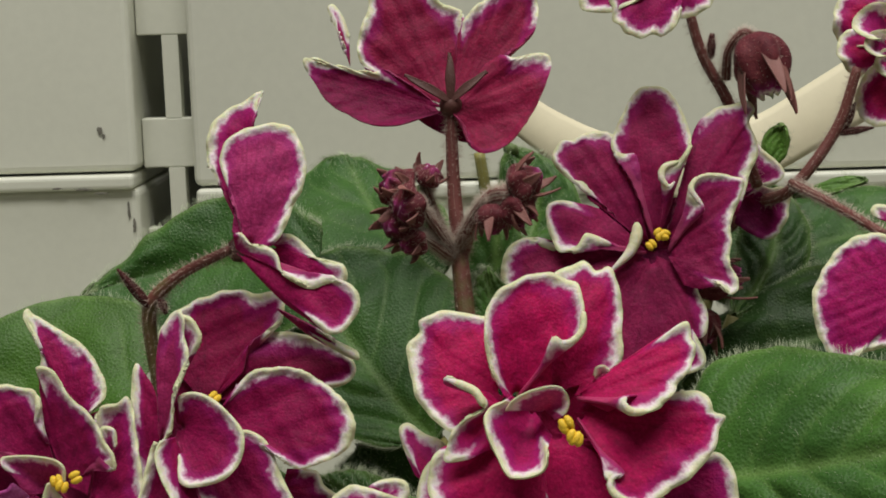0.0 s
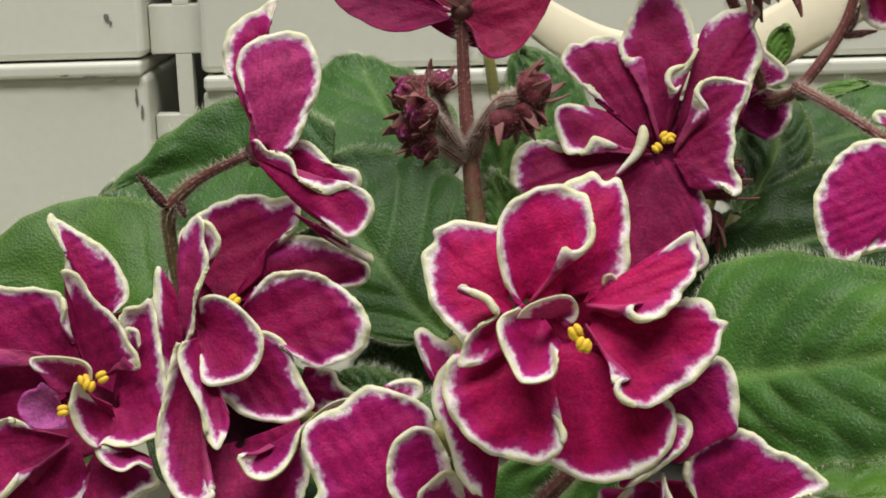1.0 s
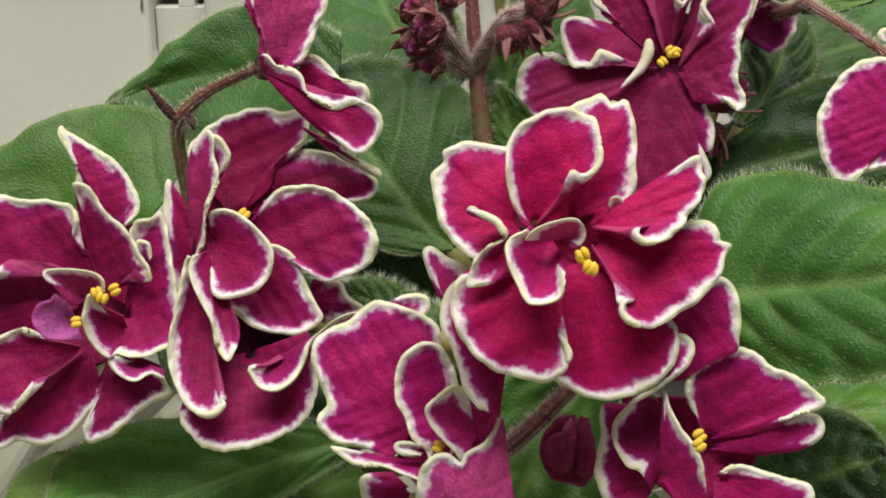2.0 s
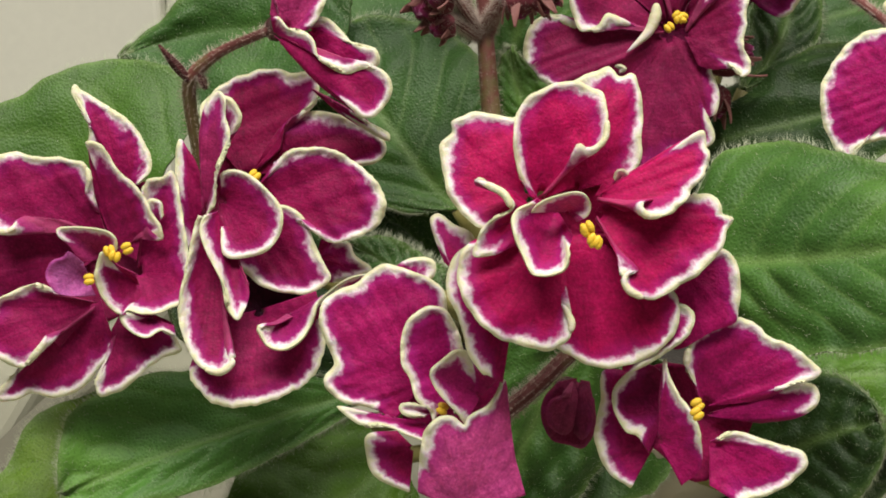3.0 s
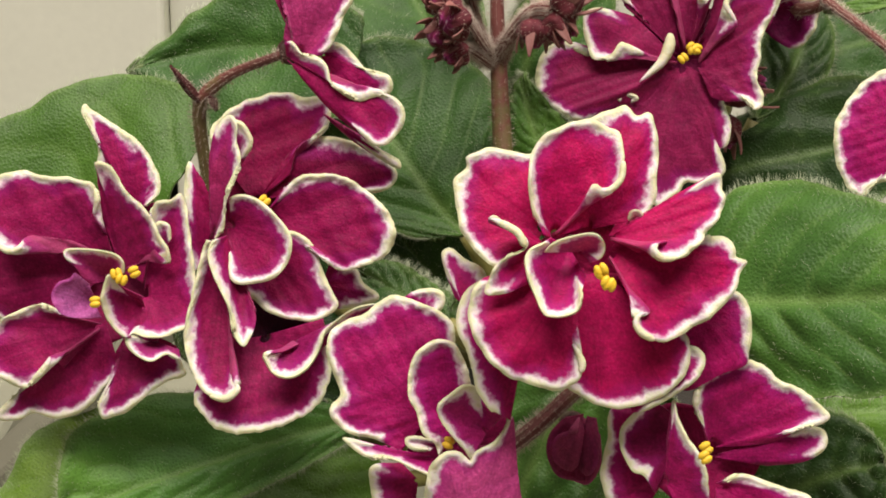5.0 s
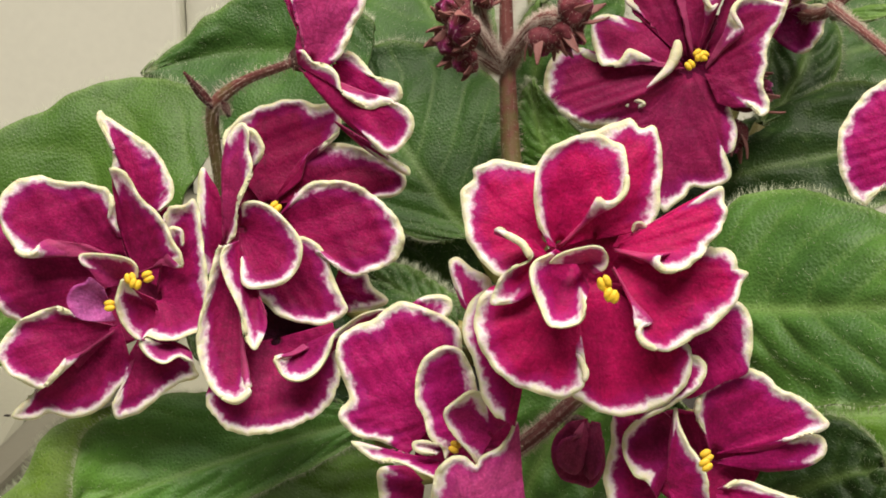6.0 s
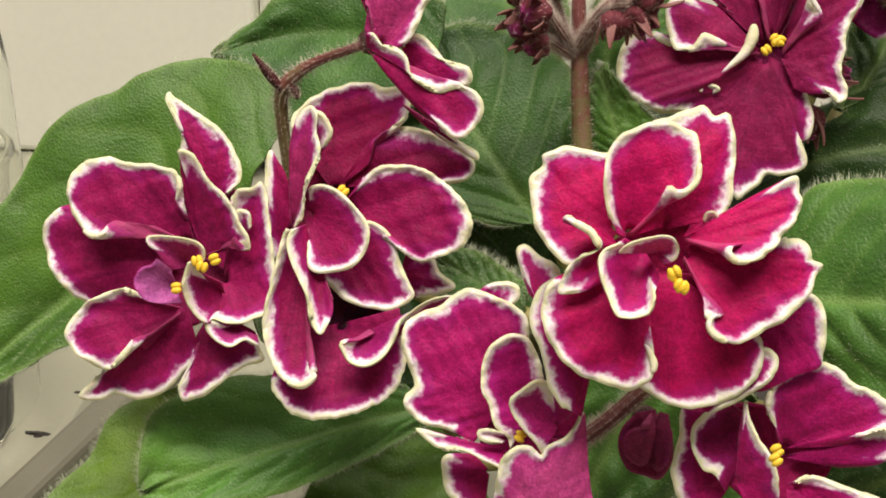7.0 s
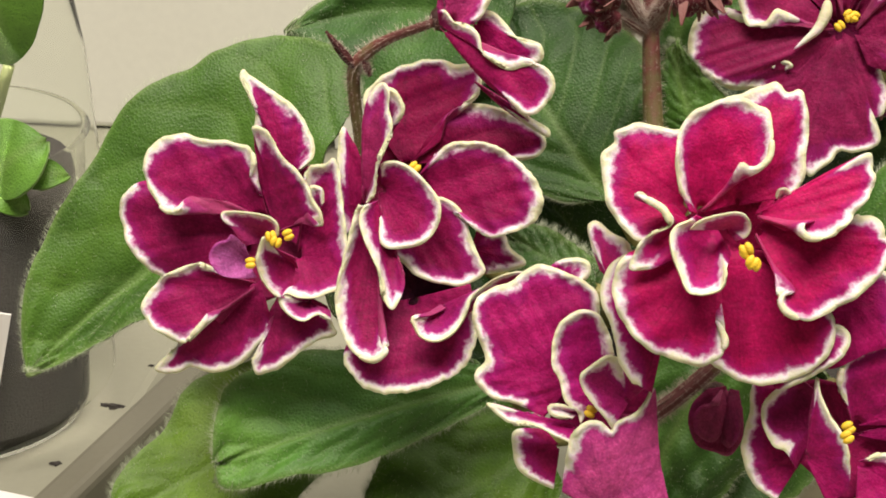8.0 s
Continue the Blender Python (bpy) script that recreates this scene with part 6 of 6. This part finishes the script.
leaf((-0.0160, 0.0900, 0.8380), (-0.0083, 0.0950, 0.8607), (-0.0069, 0.1000, 0.8783), 0.0127, tone=(0.9, 0.9, 0.9))
leaf((-0.0213, 0.0440, 0.8308), (-0.0307, 0.0480, 0.8355), (-0.0387, 0.0520, 0.8380), 0.02, tone=(0.9, 0.9, 0.9), vein=0.5, sides=([(-0.0204, 0.0450, 0.8359), (-0.0246, 0.0490, 0.8372), (-0.0299, 0.0520, 0.8386), (-0.0351, 0.0530, 0.8389), (-0.0387, 0.0520, 0.8380)], [(-0.0233, 0.0410, 0.8288), (-0.0294, 0.0430, 0.8300), (-0.0359, 0.0480, 0.8332), (-0.0387, 0.0520, 0.8380)]))
leaf((0.0077, 0.0350, 0.8334), (-0.0057, 0.0300, 0.8114), (-0.0114, 0.0220, 0.7955), 0.0279, tone=(1.3, 1.2, 1.0))
leaf((0.0229, 0.0450, 0.8133), (0.0051, 0.0400, 0.8086), (-0.0115, 0.0350, 0.8086), 0.0341, tone=(1.2, 1.1, 0.9))
# the next five lie deep: grey tone factors put shade into their green
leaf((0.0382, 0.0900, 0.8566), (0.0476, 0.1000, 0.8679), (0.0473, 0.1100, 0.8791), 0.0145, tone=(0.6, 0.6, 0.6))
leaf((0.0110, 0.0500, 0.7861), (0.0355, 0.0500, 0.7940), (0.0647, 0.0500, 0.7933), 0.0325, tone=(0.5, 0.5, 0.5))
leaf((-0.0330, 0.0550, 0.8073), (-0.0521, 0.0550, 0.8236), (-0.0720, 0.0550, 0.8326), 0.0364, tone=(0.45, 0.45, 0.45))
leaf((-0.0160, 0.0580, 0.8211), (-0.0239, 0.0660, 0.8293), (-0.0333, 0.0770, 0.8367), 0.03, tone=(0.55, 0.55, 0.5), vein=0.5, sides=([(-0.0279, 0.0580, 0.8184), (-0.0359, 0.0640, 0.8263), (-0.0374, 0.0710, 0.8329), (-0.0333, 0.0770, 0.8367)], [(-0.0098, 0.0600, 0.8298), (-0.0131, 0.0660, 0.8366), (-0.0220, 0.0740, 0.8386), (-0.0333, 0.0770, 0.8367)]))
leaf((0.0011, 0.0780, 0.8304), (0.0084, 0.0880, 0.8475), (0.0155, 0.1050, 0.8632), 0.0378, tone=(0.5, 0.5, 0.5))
leaf((0.0482, 0.0840, 0.8805), (0.0540, 0.0800, 0.8827), (0.0599, 0.0780, 0.8837), 0.0035, label='small pointed green bract on the stalk', tone=(1.8, 1.6, 1.2), fringe=60, vein=0.3, stalk=False)
leaf((0.0482, 0.1100, 0.8825), (0.0497, 0.1100, 0.8872), (0.0511, 0.1100, 0.8913), 0.0055, label='small pointed green leaf tip', tone=(1.8, 1.6, 1.2), fringe=40, vein=0.3, stalk=False)
stem("flower_stalk", "hairy brown-red flower stalk of the violet", [(-0.0146, 0.0660, 0.8998), (-0.0144, 0.0640, 0.8863), (-0.0131, 0.0580, 0.8665), (-0.0110, 0.0500, 0.8468)], [0.001, 0.0012, 0.0017, 0.002])
stem("flower_stalk", "hairy brown-red side stalk with buds", [(-0.0136, 0.0615, 0.8728), (-0.0168, 0.0580, 0.8793), (-0.0203, 0.0550, 0.8856)], [0.0011, 0.0009, 0.0008])
stem("flower_stalk", "hairy brown-red side stalk with buds", [(-0.0131, 0.0615, 0.8747), (-0.0105, 0.0580, 0.8825), (-0.0052, 0.0550, 0.8866), (-0.0005, 0.0540, 0.8851)], [0.0011, 0.001, 0.0009, 0.0008])
stem("flower_stalk", "thin hairy stalk bent over to a blossom", [(-0.0635, 0.0500, 0.8462), (-0.0648, 0.0500, 0.8569), (-0.0655, 0.0495, 0.8665), (-0.0643, 0.0490, 0.8706), (-0.0591, 0.0470, 0.8751), (-0.0507, 0.0440, 0.8793)], [0.0011, 0.0011, 0.0012, 0.0013, 0.0009, 0.0008])
stem("flower_stalk", "reddish-brown flower stalk", [(0.0284, 0.0900, 0.9210), (0.0320, 0.0900, 0.9073), (0.0372, 0.0900, 0.8972), (0.0429, 0.0920, 0.8813)], [0.0009, 0.001, 0.0011, 0.0011])
stem("flower_stalk", "reddish-brown flower stalk", [(0.0599, 0.0850, 0.9036), (0.0561, 0.0850, 0.8923), (0.0479, 0.0850, 0.8815), (0.0429, 0.0980, 0.8767), (0.0344, 0.1000, 0.8683)], [0.0009, 0.001, 0.0011, 0.0013, 0.0014])
stem("flower_stalk", "dark reddish flower stalk", [(0.0477, 0.0840, 0.8827), (0.0528, 0.0700, 0.8801), (0.0596, 0.0550, 0.8757)], [0.0009, 0.0008, 0.0008])
stem("flower_stalk", "hairy dark red flower stalk below the blossoms", [(-0.0121, 0.0120, 0.8231), (-0.0066, 0.0140, 0.8268), (0.0008, 0.0180, 0.8327)], [0.0015, 0.0014, 0.0014])
stem("flower_stalk", "bent reddish stalk carrying a closed bud", [(0.0365, 0.0890, 0.9020), (0.0367, 0.0870, 0.9073), (0.0392, 0.0860, 0.9105), (0.0417, 0.0860, 0.9092)], [0.0009, 0.0008, 0.0008, 0.0008])
stem("flower_stalk", "pale yellow-green stalk of another leaf", [(-0.0098, 0.1200, 0.8866), (-0.0076, 0.1200, 0.8711), (-0.0056, 0.1200, 0.8566)], [0.0012, 0.0013, 0.0014])
bud((0.0561, 0.0850, 0.8916), (0.0625, 0.0850, 0.8924), 0.0014, closed=True, label='thin dark bract on the stalk')
bud((0.0337, 0.0900, 0.9057), (0.0341, 0.0900, 0.9102), 0.0016, closed=True, label='thin dark bract on the stalk')
bud((0.0577, 0.0850, 0.8924), (0.0594, 0.0850, 0.8969), 0.0013, closed=True, label='thin dark bract on the stalk')
bud((0.0412, 0.0860, 0.9098), (0.0431, 0.0820, 0.8996), 0.0099, label='closed wine-red violet bud with cream tips')
stem("pedicel", "thin hairy brown-red stalk of a bud", [(-0.0152, 0.0600, 0.8749), (-0.0205, 0.0560, 0.8802), (-0.0225, 0.0540, 0.8822)], [0.0009, 0.0007, 0.0008])
bud((-0.0225, 0.0540, 0.8822), (-0.0253, 0.0500, 0.8815), 0.0062)
stem("pedicel", "thin hairy brown-red stalk of a bud", [(-0.0152, 0.0600, 0.8751), (-0.0193, 0.0560, 0.8835), (-0.0219, 0.0540, 0.8862)], [0.0009, 0.0007, 0.0008])
bud((-0.0219, 0.0540, 0.8862), (-0.0253, 0.0510, 0.8892), 0.0066)
stem("pedicel", "thin hairy brown-red stalk of a bud", [(-0.0150, 0.0600, 0.8748), (-0.0183, 0.0570, 0.8848), (-0.0191, 0.0560, 0.8878)], [0.0009, 0.0007, 0.0008])
bud((-0.0191, 0.0560, 0.8878), (-0.0179, 0.0550, 0.8906), 0.005)
stem("pedicel", "thin hairy brown-red stalk of a bud", [(-0.0152, 0.0600, 0.8746), (-0.0191, 0.0550, 0.8784), (-0.0204, 0.0530, 0.8794)], [0.0009, 0.0007, 0.0008])
bud((-0.0204, 0.0530, 0.8794), (-0.0226, 0.0500, 0.8778), 0.0052)
stem("pedicel", "thin hairy brown-red stalk of a bud", [(-0.0154, 0.0600, 0.8760), (-0.0195, 0.0520, 0.8839), (-0.0206, 0.0500, 0.8853)], [0.0009, 0.0007, 0.0008])
bud((-0.0206, 0.0500, 0.8853), (-0.0232, 0.0470, 0.8846), 0.007)
stem("pedicel", "thin hairy brown-red stalk of a bud", [(-0.0144, 0.0605, 0.8759), (-0.0090, 0.0560, 0.8851), (-0.0047, 0.0540, 0.8864)], [0.0009, 0.0007, 0.0008])
bud((-0.0047, 0.0540, 0.8864), (-0.0003, 0.0530, 0.8894), 0.0062)
stem("pedicel", "thin hairy brown-red stalk of a bud", [(-0.0142, 0.0605, 0.8759), (-0.0088, 0.0560, 0.8840), (-0.0052, 0.0540, 0.8853)], [0.0009, 0.0007, 0.0008])
bud((-0.0052, 0.0540, 0.8853), (-0.0023, 0.0530, 0.8813), 0.0058)
stem("pedicel", "thin hairy brown-red stalk of a bud", [(-0.0144, 0.0605, 0.8754), (-0.0098, 0.0570, 0.8836), (-0.0081, 0.0550, 0.8841)], [0.0009, 0.0007, 0.0008])
bud((-0.0081, 0.0550, 0.8841), (-0.0078, 0.0540, 0.8795), 0.0056)
bud((-0.0649, 0.0485, 0.8693), (-0.0695, 0.0480, 0.8755), 0.0016, closed=True, label='tiny brown-green bract on the stalk')
bud((-0.0632, 0.0480, 0.8709), (-0.0621, 0.0470, 0.8686), 0.0013, closed=True, label='tiny brown-green bract on the stalk')
bud((0.0300, 0.0860, 0.8640), (0.0380, 0.0840, 0.8655), 0.0074)
bud((0.0310, 0.0850, 0.8590), (0.0312, 0.0820, 0.8535), 0.0064)


# ---- the neighbouring seedling in its clear cup and sleeve ----
cup = tagged(new("potted_seedling"), "small green seedling in a clear peat cup with plastic sleeve", "potted plant")
cup.location = (-0.1815, 0.122, 0.750)
v, f = lathe([(0.0290, 0.0005), (0.0305, 0.004), (0.0355, 0.074), (0.0370, 0.075), (0.0362, 0.076), (0.0350, 0.075), (0.0301, 0.0022), (0.0010, 0.0016)], 48)
film = mesh_part("cup", v, f, CLEAR, cup, "clear plastic cup")
film.visible_shadow = False
rng = seeded()
q = np.linspace(0, 2 * np.pi, 48, endpoint=False)
prof = [(0.0290, 0.0026), (0.0303, 0.006), (0.0312, 0.020), (0.0321, 0.030), (0.0340, 0.058), (0.0320, 0.066), (0.018, 0.069), (0.002, 0.071)]
vs, fs = lathe(prof, 48)
vs = np.array(vs) + rng.normal(0, 0.0002, (len(vs), 3))
mesh_part("peat", vs, fs, SOIL_AND_SHADE, cup, "dark crumbly peat")
v, f = lathe([(0.0375, 0.010), (0.0390, 0.060), (0.0375, 0.095), (0.0300, 0.150), (0.0297, 0.150), (0.0372, 0.095), (0.0387, 0.060), (0.0372, 0.010)], 40)
f = f[:-2]
film = mesh_part("sleeve", v, f, FILM, cup, "clear plastic sleeve")
film.visible_shadow = False


def seedling_leaf(b, tip, width):
    rng = seeded()
    b, tip = np.array(b, float), np.array(tip, float)
    n = np.array((0.1, -0.75, 0.6))
    pts, S, T, h = blade(b, (b + tip) / 2 + n * 0.004, tip, n / np.linalg.norm(n), lambda s: width / 2 * np.sin(np.pi * np.clip(s, 0, 1)) ** 0.6, (20, 20), rng, 0.06, 25, 15)
    verts, faces, _ = shell(pts, np.full(S.shape, 0.0007))
    k = S.size
    ob = mesh_part("leaf", verts, faces, LEAF, cup, "light green young leaf", {"vein": np.r_[np.exp(-((T * h / 0.0009) ** 2)).ravel(), np.zeros(k)], "under": np.r_[np.zeros(k), np.ones(k)]}, (3.2, 2.5, 2.0))
    v, f, *_ = tube([b, (b + (0.004, 0, 0.060)) / 2 + (0.002, -0.002, 0), (0.004, -0.004, 0.061)], [0.0013, 0.0016, 0.0018], 8, 6)
    mesh_part("leaf_stalk", v, f, PALE_STALK, ob)


seedling_leaf((0.0215, -0.0225, 0.0712), (0.0375, -0.0225, 0.0838), 0.0180)
seedling_leaf((0.0310, -0.0205, 0.0722), (0.0410, -0.0205, 0.0748), 0.0070)
seedling_leaf((0.0250, -0.0235, 0.0712), (0.0318, -0.0235, 0.0668), 0.0080)
seedling_leaf((0.0290, -0.0180, 0.0990), (0.0270, -0.0200, 0.1330), 0.0230)
seedling_leaf((-0.004, -0.008, 0.075), (-0.024, -0.014, 0.088), 0.024)
bm = bmesh.new()
box(bm, -0.011, 0.011, -0.0004, 0.0004, 0.0, 0.026)
tag_part = part("tag", bm, CARD, cup, "white paper tag in the sleeve", at=(0.012, -0.0365, 0.022))
tag_part.rotation_euler = (0, 0.25, 0.3)

bm = box(bmesh.new(), -0.05, 0.05, -0.03, 0.03, 0.0, 0.0006)
card = tagged(part("card", bm, CARD), "white paper card lying on the table", "card")
card.matrix_world = pose(-0.196, 0.062, 0.7502, 0, 0, -12)


def crumb(x, y, z, size):
    rng = seeded()
    bm = bmesh.new()
    bmesh.ops.create_icosphere(bm, subdivisions=2, radius=size)
    for v in bm.verts:
        v.co = Vector((v.co.x * 1.9, v.co.y, v.co.z * 0.5)) * (1 + rng.normal(0, 0.25))
    return tagged(part("soil_crumb", bm, SOIL_AND_SHADE, at=(x, y, z + size * 0.3)), "dark crumb of soil on the pale table", "crumb", "soil crumbs")


crumb(-0.1450, 0.127, 0.750, 0.0011)
crumb(-0.1475, 0.1275, 0.750, 0.0008)
crumb(-0.1505, 0.0985, 0.750, 0.0008)
crumb(-0.1420, 0.150, 0.750, 0.0005)

# lamp housings on the ceiling
for at_, w_, d_, power in LAMPS:
    lamp_body = tagged(new("ceiling_light"), "white flat ceiling light housing", "lamp", "ceiling lights")
    lamp_body.location = (at_[0], at_[1], 2.5)
    part("housing", box(bmesh.new(), -w_ / 2 - 0.03, w_ / 2 + 0.03, -d_ / 2 - 0.03, d_ / 2 + 0.03, -0.18, 0.0, 0.01), WALL, lamp_body)
